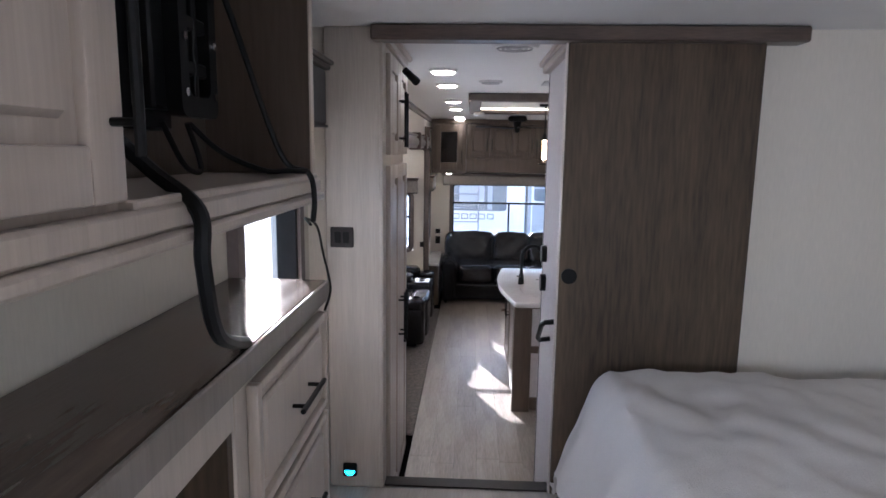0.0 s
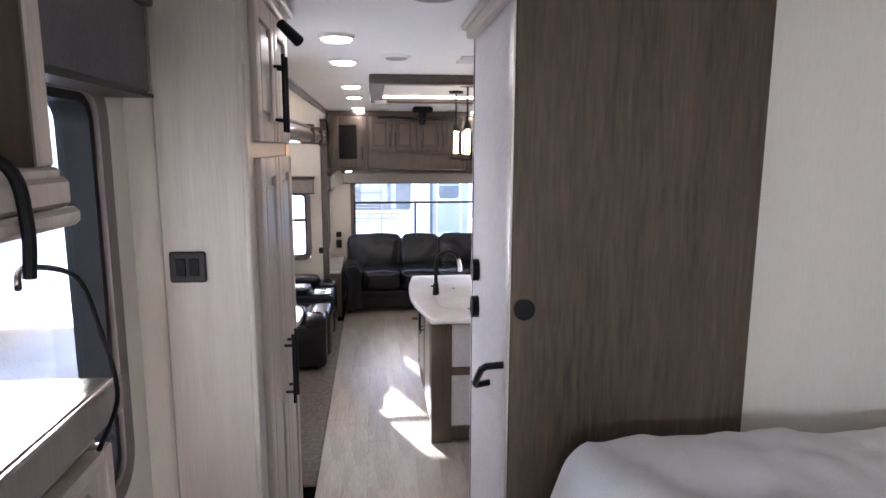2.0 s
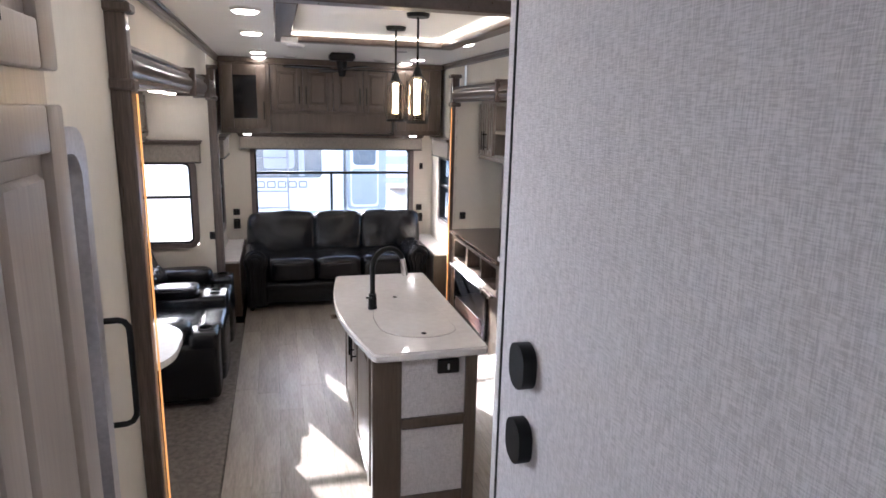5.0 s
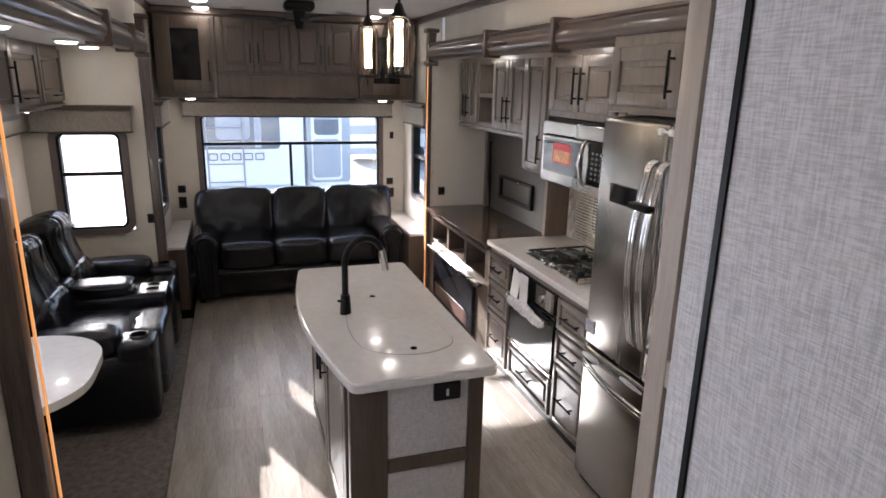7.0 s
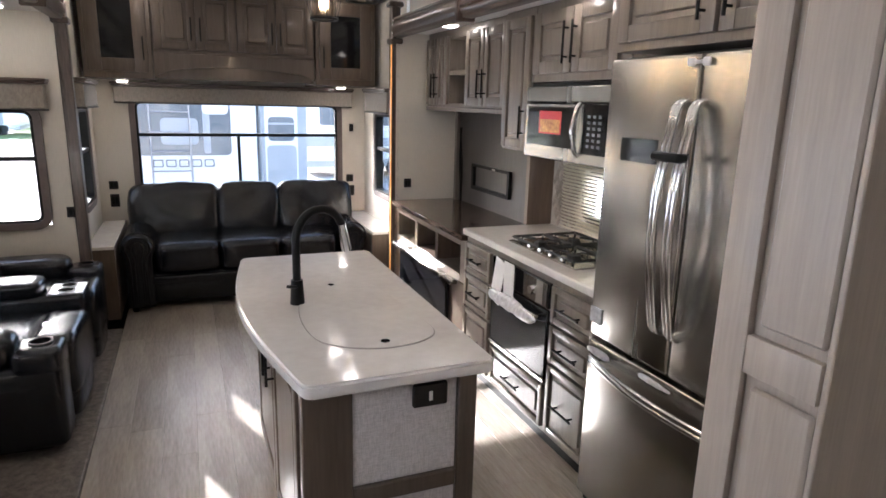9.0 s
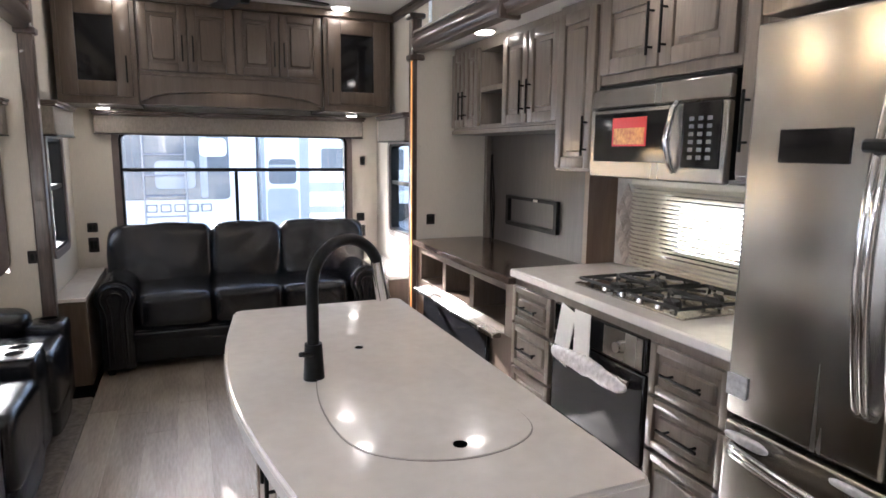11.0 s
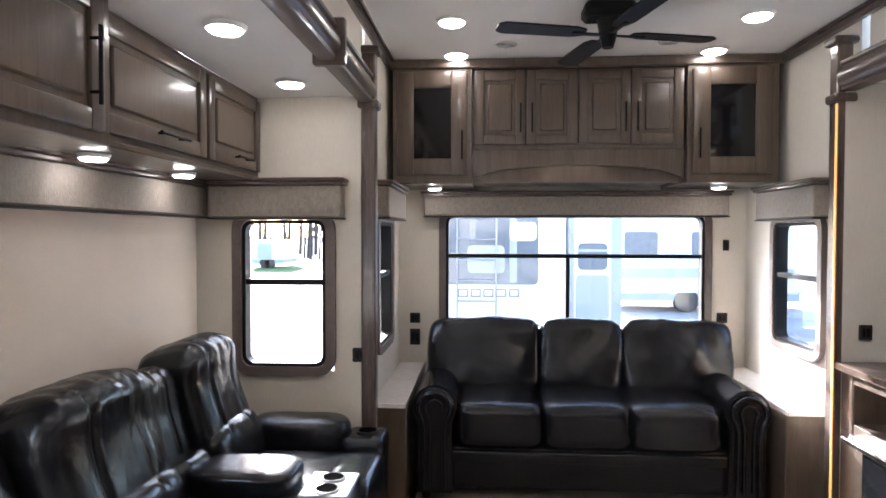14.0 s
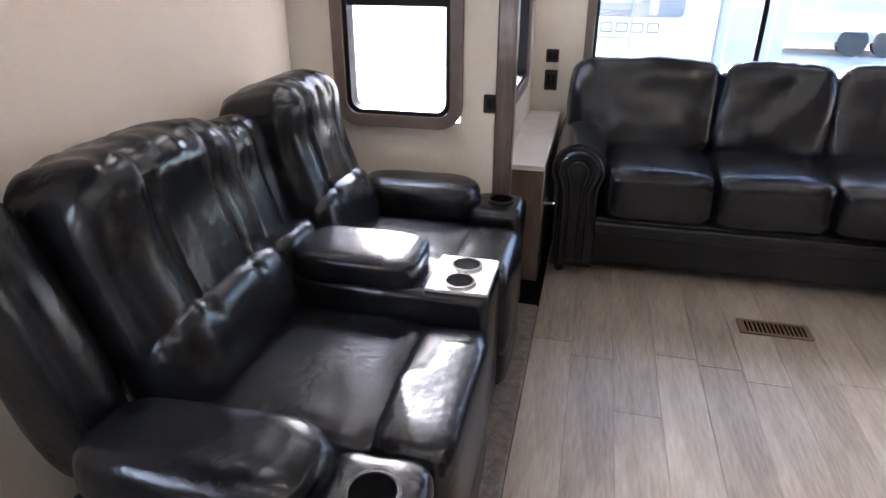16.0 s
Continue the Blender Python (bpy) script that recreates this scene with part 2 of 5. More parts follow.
def round_rect(x0, x1, y0, y1, r, n=5):
    pts = []
    for cx, cy, s in ((x1 - r, y1 - r, 0), (x0 + r, y1 - r, 90), (x0 + r, y0 + r, 180), (x1 - r, y0 + r, 270)):
        pts += [(cx + r * math.cos(radians(s + 90 * i / n)), cy + r * math.sin(radians(s + 90 * i / n))) for i in range(n + 1)]
    return pts


def frame_loop(bm, outer, inner, axis, lo, hi):
    """A frame between two outlines of equal count, pushed out along an axis."""
    def put(p, v):
        return {"x": (v, p[0], p[1]), "y": (p[0], v, p[1]), "z": (p[0], p[1], v)}[axis]
    rings = [[bm.verts.new(put(p, v)) for p in o] for o, v in ((outer, lo), (outer, hi), (inner, hi), (inner, lo))]
    n, fs = len(outer), []
    for k in range(4):
        a, b = rings[k], rings[(k + 1) % 4]
        for i in range(n):
            fs.append(bm.faces.new((a[i], a[(i + 1) % n], b[(i + 1) % n], b[i])))
    bmesh.ops.recalc_face_normals(bm, faces=fs)
    return bm


def put(name, bm, material, parent=None, smooth=False, **tags):
    """One object from a bmesh in world places, its origin at the middle of its base."""
    me = bpy.data.meshes.new(name)
    co = np.array([v.co[:] for v in bm.verts])
    base = Vector(((co[:, 0].min() + co[:, 0].max()) / 2, (co[:, 1].min() + co[:, 1].max()) / 2, co[:, 2].min()))
    bmesh.ops.translate(bm, vec=-base, verts=bm.verts)
    bm.to_mesh(me)
    bm.free()
    for m in material if isinstance(material, (list, tuple)) else [material]:
        me.materials.append(m)
    if smooth:
        me.polygons.foreach_set("use_smooth", [True] * len(me.polygons))
        me.set_sharp_from_angle(angle=radians(42))
    ob = new(name, me)
    if parent is not None:
        ob.parent = parent
        p, at = parent, Vector((0, 0, 0))
        while p is not None:
            at += p.location
            p = p.parent
        base = base - at
    ob.location = base
    return tagged(ob, **tags)


def bx(name, bs, material, parent=None, bevel=0.0, seg=1, smooth=False, **tags):
    if not isinstance(bs[0], (list, tuple)):
        bs = [bs]
    return put(name, boxes(bmesh.new(), *bs, bevel=bevel, seg=seg), material, parent, smooth or bevel > 0, **tags)


def root(name, x, y, z, label, category, group="", kind=""):
    e = new(name)
    e.location = (x, y, z)
    e.empty_display_size = 0.1
    return tagged(e, label, category, group, kind)


def struct(name, bs, material, label="", bevel=0.0, category="", **k):
    return bx(name, bs, material, bevel=bevel, kind="structure", label=label, category=category, **k)


def wall_with_holes(axis, at0, at1, u0, u1, z0, z1, holes):
    """Boxes of a wall across an axis, with rectangular openings (u0, u1, z0, z1)."""
    out, cut = [], sorted(holes)
    us = sorted({u0, u1, *[h[0] for h in cut], *[h[1] for h in cut]})
    for a, b in zip(us, us[1:]):
        hs = sorted([h for h in cut if h[0] <= a and h[1] >= b], key=lambda h: h[2])
        z = z0
        for h in hs:
            if h[2] > z:
                out.append((a, b, z, h[2]))
            z = h[3]
        if z < z1:
            out.append((a, b, z, z1))
    if axis == "x":
        return [(at0, at1, a, b, c, d) for a, b, c, d in out]
    return [(a, b, at0, at1, c, d) for a, b, c, d in out]


# ---- the large structure ----
XL, XR, YR, YF = -0.60, 1.70, 9.05, -1.7
TOP, BED, SLT = 2.46, 0.74, 2.09
T = 0.06
struct("floor", (XL, XR, 2.25, YR, -0.06, -0.004), SLOT, "grey-brown wood plank floor of the living area", category="floor")
struct("floor_bedroom", (XL - 0.1, XR + 0.1, YF, 2.25, BED - 0.06, BED), mat("pale_bedroom_vinyl", (0.44, 0.40, 0.35), 0.45, scale=3, stretch=(9, 0.7, 9), fine=16, rgb2=(0.32, 0.28, 0.24)), "pale wood-look vinyl floor of the raised bedroom", category="floor")
struct("ceiling", [(XL, XR, YF, YR, TOP, TOP + T)], CEIL, "white smooth ceiling panel", category="ceiling")
# bedroom shell
# Opening at y -1.52 to -0.78 is made up for the fill lamp.
struct("wall_bedroom_left", wall_with_holes("x", XL - T, XL, YF, 2.25, 0, TOP, [(-1.52, -0.78, 1.58, 2.12), (1.50, 2.05, 1.28, 2.13)]), WALL, "cream papered bedroom wall with a window")
# Unseen opening, added to let the right-hand fill in.
struct("wall_bedroom_right", wall_with_holes("x", XR, XR + T, YF, 3.1, 0, TOP, [(-1.22, -0.58, 1.6, 2.1)]), WALL, "cream papered bedroom side wall")
struct("wall_bedroom_front", (XL, XR, YF - T, YF, 0, TOP), WALL, "cream papered bedroom end wall")
struct("wall_bedroom_door", wall_with_holes("y", 2.24, 2.28, XL, XR, BED, TOP, [(-0.32, 0.34, 0, 2.43)]), WALL, "cream papered wall around the bedroom doorway")
struct("wall_bedroom_pale_panel", (-0.53, -0.328, 2.215, 2.239, BED, TOP), PALE, "pale washed wood panel beside the bedroom doorway", bevel=0.006)
# hall
struct("wall_hall_right", (0.36, 0.42, 2.282, 3.092, 0, TOP), LINEN, "grey linen-textured hall wall panel")
struct("trim_hall_edge", (0.3575, 0.3599, 3.055, 3.061, 0, TOP), BLACK, "thin dark joint strip on the hall panel")
# Dark strip put in for the dark gap past the wall's end.
struct("strip_hall_end", (0.40, 0.45, 3.093, 3.13, 0, TOP - 0.003), TRIMV, "dark strip at the end of the hall wall", bevel=0.004)
struct("wall_hall_back", (0.42, XR, 2.99, 3.055, 0, TOP), WALL, "cream papered bathroom wall")
struct("wall_left_front", wall_with_holes("x", XL - T, XL, 2.25, 4.50, 0, TOP, [(3.2, 3.98, 0.0, 1.88)]), WALL, "cream papered wall with the entry door opening")
struct("wall_right_front", (XR, XR + T, 3.1, 4.05, 0, TOP), WALL, "cream papered wall beside the refrigerator")
for i in range(3):
    z = BED * (3 - i) / 4
    struct("stair", (XL, 0.36, 2.25 + 0.26 * i, 2.25 + 0.26 * (i + 1), 0, z), PLANK, "wood plank step down from the bedroom", bevel=0.01, category="stair")
# left slide-out
LX, LY0, LY1 = -1.43, 4.50, 7.79
struct("wall_slide_left_outer", wall_with_holes("x", LX - T, LX, LY0, LY1, 0, SLT, [(4.85, 5.75, 0.85, 1.45), (6.42, 7.60, 0.80, 1.50)]), WALL, "cream papered outer wall of the slide-out")
struct("wall_slide_left_end", wall_with_holes("y", LY1, LY1 + T, LX, XL + 0.03, 0, SLT, [(-1.22, -0.74, 0.77, 1.52)]), WALL, "cream papered end wall with a window")
struct("wall_slide_left_near", (LX, XL, LY0 - T, LY0, 0, SLT), WALL, "cream papered end wall of the slide-out")
struct("ceiling_slide_left", (LX, XL, LY0, LY1, SLT, SLT + T), CEIL, "white ceiling of the slide-out", category="ceiling")
struct("floor_slide_left", (LX, -0.39, 4.2, LY1, -0.02, 0.012), CARPET, "taupe carpet of the slide-out floor", bevel=0.008, category="floor")
struct("wall_above_slide_left", (XL - T, XL, LY0, LY1, SLT + 0.06, TOP), WALL, "cream papered band above the slide-out")
# right slide-out
RX, RY0, RY1 = 2.16, 4.05, 7.76
struct("wall_slide_right_outer", wall_with_holes("x", RX, RX + T, RY0, RY1, 0, SLT + 0.02, [(5.42, 6.02, 0.98, 1.27)]), WALL, "cream papered outer wall of the kitchen slide-out")
struct("wall_slide_right_end", (XR - 0.1, RX, RY1, RY1 + T, 0, SLT + 0.02), WALL, "cream papered end wall of the kitchen slide-out")
struct("ceiling_slide_right", (XR - 0.1, RX, RY0, RY1, SLT + 0.02, SLT + 0.08), CEIL, "white ceiling of the kitchen slide-out", category="ceiling")
struct("floor_slide_right", (XR, RX, RY0, RY1, -0.06, -0.004), SLOT, "floor under the kitchen units", category="floor")
struct("wall_above_slide_right", (XR, XR + T, RY0, RY1, SLT + 0.08, TOP), WALL, "cream papered band above the kitchen slide-out")
# rear bay
struct("wall_rear", wall_with_holes("y", YR, YR + T, XL, XR, 0, TOP, [(-0.28, 1.43, 0.80, 1.56)]), WALL, "cream papered rear wall with the wide window")
struct("wall_rear_left", wall_with_holes("x", XL - T, XL, LY1 + T, YR, 0, TOP, [(8.10, 8.62, 0.80, 1.52)]), WALL, "cream papered side wall of the rear bay")
struct("wall_rear_right", wall_with_holes("x", XR, XR + T, RY1 + T, YR, 0, TOP, [(8.10, 8.62, 0.80, 1.52)]), WALL, "cream papered side wall of the rear bay")
# posts, beams and ceiling mouldings
for side, px, beam_z in (("left", -0.57, SLT), ("right", 1.60, SLT + 0.02)):
    s = 1 if side == "left" else -1
    y0, y1 = (LY0, LY1) if side == "left" else (RY0 + 0.02, RY1)
    profile = [(-0.04, 0.10), (-0.04, -0.035), (0.012, -0.035), (0.020, -0.028), (0.020, -0.012), (0.030, -0.006), (0.037, 0.008), (0.040, 0.026), (0.037, 0.044),
               (0.030, 0.056), (0.020, 0.064), (0.016, 0.078), (0.026, 0.086), (0.026, 0.10)]
    put("trim_beam_" + side, prism(bmesh.new(), [(px + s * u, beam_z + v) for u, v in profile], "y", y0, y1), TRIM, None, True, label="glossy dark stained wood beam along the slide-out", kind="structure")
    struct("trim_crown_" + side, [(XL, XL + 0.035, 3.1, 8.5, TOP - 0.05, TOP), (XL, XL + 0.05, 3.1, 8.5, TOP - 0.018, TOP)] if side == "left" else
           [(XR - 0.035, XR, 3.1, 8.5, TOP - 0.05, TOP), (XR - 0.05, XR, 3.1, 8.5, TOP - 0.018, TOP)], TRIM, "dark stained ceiling moulding", bevel=0.006)
    for yy in ((4.44, LY1 - 0.02) if side == "left" else (RY1 + 0.0,)):
        struct("trim_post_" + side, [(px - 0.035, px + 0.035, yy, yy + 0.07, 0, SLT + 0.22), (px - 0.05, px + 0.05, yy - 0.012, yy + 0.082, SLT - 0.06, SLT - 0.02),
                                     (px - 0.055, px + 0.055, yy - 0.016, yy + 0.086, SLT + 0.20, SLT + 0.235)], TRIMV, "dark stained wood post with capital", bevel=0.008)

# ---- kinds of things ----
def mapped(axis, sign, at):
    """Boxes given as (u0, u1, d0, d1, z0, z1), d standing out from a plane, turned into world boxes."""
    def f(u0, u1, d0, d1, z0, z1):
        a, b = sorted((at + sign * d0, at + sign * d1))
        return (a, b, u0, u1, z0, z1) if axis == "x" else (u0, u1, a, b, z0, z1)
    return f


def bar_handle(parent, axis, sign, at, u, z, length, upright=True, material=None):
    f = mapped(axis, sign, at)
    bm = bmesh.new()

    def pt(uu, d, zz):
        v = at + sign * d
        return (v, uu, zz) if axis == "x" else (uu, v, zz)
    h = length / 2
    ends = [(u, z - h), (u, z + h)] if upright else [(u - h, z), (u + h, z)]
    rod(bm, pt(ends[0][0], 0.028, ends[0][1]), pt(ends[1][0], 0.028, ends[1][1]), 0.0055, n=8)
    for k in (0.16, 0.84):
        uu, zz = ends[0][0] + k * (ends[1][0] - ends[0][0]), ends[0][1] + k * (ends[1][1] - ends[0][1])
        rod(bm, pt(uu, 0, zz), pt(uu, 0.028, zz), 0.0045, n=8)
    return put("handle", bm, material or BLACK, parent, True, label="black metal bar handle")


def raised_door(parent, axis, sign, at, u0, u1, z0, z1, material, handle=None, name="door", stile=0.055, glass=None, slats=0):
    """A framed door with a raised field; handle: (u, z, length, upright)."""
    f = mapped(axis, sign, at)
    s = min(stile, 0.3 * (u1 - u0), 0.3 * (z1 - z0))
    bm = bmesh.new()
    boxes(bm, f(u0, u0 + s, 0, 0.022, z0, z1), f(u1 - s, u1, 0, 0.022, z0, z1), f(u0 + s, u1 - s, 0, 0.0215, z0, z0 + s), f(u0 + s, u1 - s, 0, 0.0215, z1 - s, z1), bevel=0.004, seg=2)
    if glass is None:
        boxes(bm, f(u0 + s, u1 - s, 0, 0.009, z0 + s, z1 - s))
        g = min(0.022, 0.2 * (u1 - u0 - 2 * s))
        boxes(bm, f(u0 + s + g, u1 - s - g, 0.004, 0.019, z0 + s + g, z1 - s - g), bevel=0.009)
    door = put(name, bm, material, parent, True)
    if glass is not None:
        bx("pane", f(u0 + s, u1 - s, 0.004, 0.009, z0 + s, z1 - s), glass, door)
    if handle:
        bar_handle(door, axis, sign, at + sign * 0.021, *handle)
    return door


def cushion(bm, c, size, rot=(0, 0, 0), p=5.0, n=9, wrinkle=0.004, seed=0.0, crown=0.0, seams=(), gather=0.0, roll=0.0):
    """A stuffed block with rounded edges and slight creases. seams: places across its width of sewn grooves; gather: depth of the pleats towards its top; roll: swelling of its head."""
    bmesh.ops.create_cube(bm, size=2.0)
    bmesh.ops.subdivide_edges(bm, edges=list(bm.edges), cuts=n, use_grid_fill=True)
    vs = list(bm.verts)
    m = pose(*c, *rot)
    for v in vs:
        d = (abs(v.co.x) ** p + abs(v.co.y) ** p + abs(v.co.z) ** p) ** (1 / p)
        q = v.co / d
        q.z += crown * (1 - q.x * q.x) * (1 - q.y * q.y) * (1 if q.z > 0 else 0)
        w = Vector((q.x * size[0] / 2, q.y * size[1] / 2, q.z * size[2] / 2))
        if wrinkle:
            k = noise.noise(w * 6 + Vector((seed, seed * 2, 0))) + 0.35 * noise.noise(Vector((w.x * 22, w.y * 22, w.z * 6)) + Vector((0, seed, 3)))
            w += q.normalized() * wrinkle * k
        for at in seams:
            w.x -= 0.013 * math.exp(-((q.y - at) / 0.035) ** 2) * (1 if q.x > 0 else -1)
        if roll:
            w.x += roll * math.exp(-((q.z - 0.78) / 0.30) ** 2) * max(0.0, q.x)
        if gather:
            w.x += gather * noise.noise(Vector((q.y * 7 + seed, q.z * 1.6, seed))) * max(0.0, q.z) ** 3 * max(0.0, q.x)
            w.z += gather * 0.7 * noise.noise(Vector((q.y * 8, seed, 2))) * max(0.0, q.z)
        v.co = m @ w
    return bm


def soft(name, parent, c, size, material=None, label="", **k):
    return put(name, cushion(bmesh.new(), c, size, **k), material or LEATHER, parent, True, label=label)


def window_unit(name, axis, sign, at, u0, u1, z0, z1, mid=None, mull=None, label="", surround=0.045, depth=0.03, glass=True):
    """A trailer window: taupe surround with round lower corners, black sash, glass. at: the wall's inner face."""
    w = tagged(new(name), label or "window with taupe surround and black frame", "window", "", "structure")
    w.location = (at, (u0 + u1) / 2, z0) if axis == "x" else ((u0 + u1) / 2, at, z0)
    ax = axis
    inner = round_rect(u0, u1, z0, z1, 0.05)
    outer = round_rect(u0 - surround, u1 + surround, z0 - surround, z1 + surround, 0.09)
    lo, hi = sorted((at + sign * 0.001, at + sign * depth))
    put("frame", frame_loop(bmesh.new(), outer, inner, ax, lo, hi), FRAMEP, w, True)
    lo, hi = sorted((at - sign * 0.05, at + sign * (depth - 0.012)))
    inn2 = round_rect(u0 + 0.018, u1 - 0.018, z0 + 0.018, z1 - 0.018, 0.04)
    put("sash", frame_loop(bmesh.new(), round_rect(u0 + 0.001, u1 - 0.001, z0 + 0.001, z1 - 0.001, 0.05), inn2, ax, lo, hi), BLACK, w, True)
    f = mapped(axis, -sign, at)
    bars = []
    if mid:
        bars.append(f(u0 + 0.016, u1 - 0.016, -0.012, 0.03, mid - 0.014, mid + 0.014))
    if mull:
        bars.append(f(mull - 0.013, mull + 0.013, -0.010, 0.028, z0 + 0.016, (mid or z1) - 0.015))
    if bars:
        bx("bar", bars, BLACK, w, bevel=0.003)
    if glass:
        g = bx("pane", f(u0 + 0.01, u1 - 0.01, 0.034, 0.038, z0 + 0.01, z1 - 0.01), GLASS, w)
        g.visible_shadow = False
    return w


def valance(axis, sign, at, u0, u1, z0, z1, depth=0.10, material=None):
    f = mapped(axis, sign, at)
    r = root("window_valance", *( (at, (u0 + u1) / 2, z0) if axis == "x" else ((u0 + u1) / 2, at, z0)), "grey textured fabric window valance with dark wood crown", "valance", "window valances")
    bx("fabric_box", [f(u0, u1, 0.002, depth, z0, z1)], material or SHADEF, r, bevel=0.006)
    bx("crown", [f(u0 - 0.012, u1 + 0.012, 0.002, depth + 0.014, z1 + 0.001, z1 + 0.018), f(u0 - 0.02, u1 + 0.02, 0.002, depth + 0.024, z1 + 0.018, z1 + 0.034)], TRIM, r, bevel=0.004)
    bx("piping", [f(u0 - 0.003, u1 + 0.003, 0.002, depth + 0.005, z0 - 0.009, z0 - 0.001)], BROWNP, r)
    return r


def downlight(x, y, z, rad=0.062, group="recessed ceiling lights"):
    r = root("ceiling_light", x, y, z, "round recessed led light, switched on", "ceiling light", group)
    bm = bmesh.new()
    rod(bm, (x, y, z - 0.002), (x, y, z - 0.016), rad * 1.25, rad * 1.12, 28)
    put("rim", bm, PLASTIC, r, True)
    bm = bmesh.new()
    rod(bm, (x, y, z - 0.0165), (x, y, z - 0.024), rad, rad * 0.85, 28)
    put("lens", bm, LED, r, True)
    return r


def outlet(axis, sign, at, u, z, w=0.07, h=0.07, label="dark brown wall outlet plate", name="wall_outlet"):
    f = mapped(axis, sign, at)
    r = root(name, *((at, u, z) if axis == "x" else (u, at, z)), label, "outlet" if "outlet" in name else "switch", "wall plates")
    bx("plate", f(u - w / 2, u + w / 2, 0.001, 0.010, z - h / 2, z + h / 2), BROWNP, r, bevel=0.004)
    bx("rocker", [f(u - w * 0.32, u - w * 0.04, 0.0101, 0.014, z - h * 0.28, z + h * 0.28), f(u + w * 0.04, u + w * 0.32, 0.0101, 0.014, z - h * 0.28, z + h * 0.28)], BLACK, r, bevel=0.002)
    return r


# ---- windows ----
window_unit("window_rear", "y", -1, YR, -0.28, 1.43, 0.80, 1.56, 1.285, 0.54, "wide rear window with black frame")
window_unit("window_slide_end", "y", -1, LY1, -1.19, -0.775, 0.79, 1.50, 1.20, None, "slide-out window with taupe surround")
window_unit("window_rear_left", "x", 1, XL, 8.12, 8.60, 0.82, 1.50, 1.2, None, "narrow side window of the rear bay")
window_unit("window_rear_right", "x", -1, XR, 8.12, 8.60, 0.82, 1.50, 1.2, None, "narrow side window of the rear bay")
window_unit("window_dinette", "x", 1, LX, 4.87, 5.73, 0.87, 1.43, 1.2, None, "dinette window with taupe surround")
window_unit("window_recliner", "x", 1, LX, 6.44, 7.58, 0.82, 1.49, None, None, "window behind the recliner covered by a roller shade")
window_unit("window_bedroom", "x", 1, XL, 1.52, 2.03, 1.30, 2.11, None, None, "bedroom window with black frame")
window_unit("window_kitchen", "x", -1, RX, 5.44, 6.00, 1.0, 1.25, None, None, "kitchen window behind the blind", surround=0.02)
valance("y", -1, YR, -0.42, 1.55, 1.552, 1.68, 0.11)
valance("y", -1, LY1, -1.32, -0.685, 1.51, 1.66, 0.10)
valance("x", 1, XL, 8.04, 8.70, 1.52, 1.68, 0.09)
valance("x", -1, XR, 8.04, 8.70, 1.52, 1.68, 0.09)
valance("x", 1, LX, 6.20, 7.74, 1.515, 1.655, 0.09)
valance("x", 1, XL, 1.40, 2.13, 2.12, 2.30, 0.10, mat("dark_valance_fabric", (0.10, 0.095, 0.09), 0.8, scale=30, fine=120, bump=0.15))
shade = root("roller_shade", LX + 0.05, 7.0, 0.72, "beige roller shade drawn down behind the recliner", "roller shade")
bx("cloth", (LX + 0.045, LX + 0.049, 6.40, 7.70, 0.74, 1.515), ROLLER, shade)
bx("hem_bar", (LX + 0.040, LX + 0.054, 6.40, 7.70, 0.72, 0.742), FRAMEP, shade, bevel=0.004)
struct("trim_shade_side", (LX, LX + 0.06, 6.33, 6.385, 0.68, 1.51), TRIMV, "dark stained window side board", bevel=0.006)

# ---- rear overhead cabinet ----
rc = root("overhead_cabinet", 0.54, 8.75, 1.72, "dark stained rear overhead cabinet with glass end doors", "cabinet")
bx("body", [(-0.56, -0.09, 8.5, YR - 0.005, 1.73, 2.42), (1.14, 1.65, 8.5, YR - 0.005, 1.73, 2.42), (-0.088, 1.138, 8.535, YR - 0.005, 1.93, 2.42)], CAB, rc, bevel=0.004)
bx("cornice", [(-0.58, 1.68, 8.48, 8.53, 2.40, 2.455)], CAB, rc, bevel=0.008)
arch = [(-0.088, 1.93), (1.138, 1.93), (1.138, 1.76)] + [(0.525 + 0.56 * math.cos(a), 1.775 + 0.062 * math.sin(a)) for a in [math.pi * i / 14 for i in range(15)]] + [(-0.088, 1.76)]
put("valance_board", prism(bmesh.new(), arch, "y", 8.535, 8.56), CAB, rc)
bx("recess_board", (-0.086, 1.136, 8.60, 8.62, 1.742, 1.929), CAB, rc)
bx("recess_light", (0.42, 0.64, 8.568, 8.582, 1.912, 1.926), LED, rc)
bx("soffit", (-0.088, 1.138, 8.70, YR - 0.01, 1.755, 1.775), CABG, rc, bevel=0.003)
for u0, u1, hu in ((-0.53, -0.12, -0.15), (1.17, 1.61, 1.20)):
    raised_door(rc, "y", -1, 8.5, u0, u1, 1.78, 2.38, CAB, (hu, 1.95, 0.17, True), stile=0.095, glass=BLACKG)
for i in range(4):
    u0 = -0.075 + i * 0.302
    raised_door(rc, "y", -1, 8.535, u0, u0 + 0.295, 1.96, 2.39, CAB, (u0 + (0.265 if i % 2 == 0 else 0.03), 2.11, 0.17, True))

# ---- slide-out overhead cabinets ----
lc = root("overhead_cabinet", -1.25, 7.1, 1.69, "dark stained wall cabinet with lift-up doors", "cabinet")
bx("body", [(LX + 0.003, -1.11, 6.48, LY1 - 0.004, 1.70, SLT - 0.003)], CAB, lc, bevel=0.004)
bx("rail", (LX + 0.003, -1.095, 6.48, LY1 - 0.006, 1.685, 1.705), CAB, lc, bevel=0.004)
raised_door(lc, "x", 1, -1.11, 6.51, 7.19, 1.725, 2.06, CAB, (6.90, 1.765, 0.2, False))
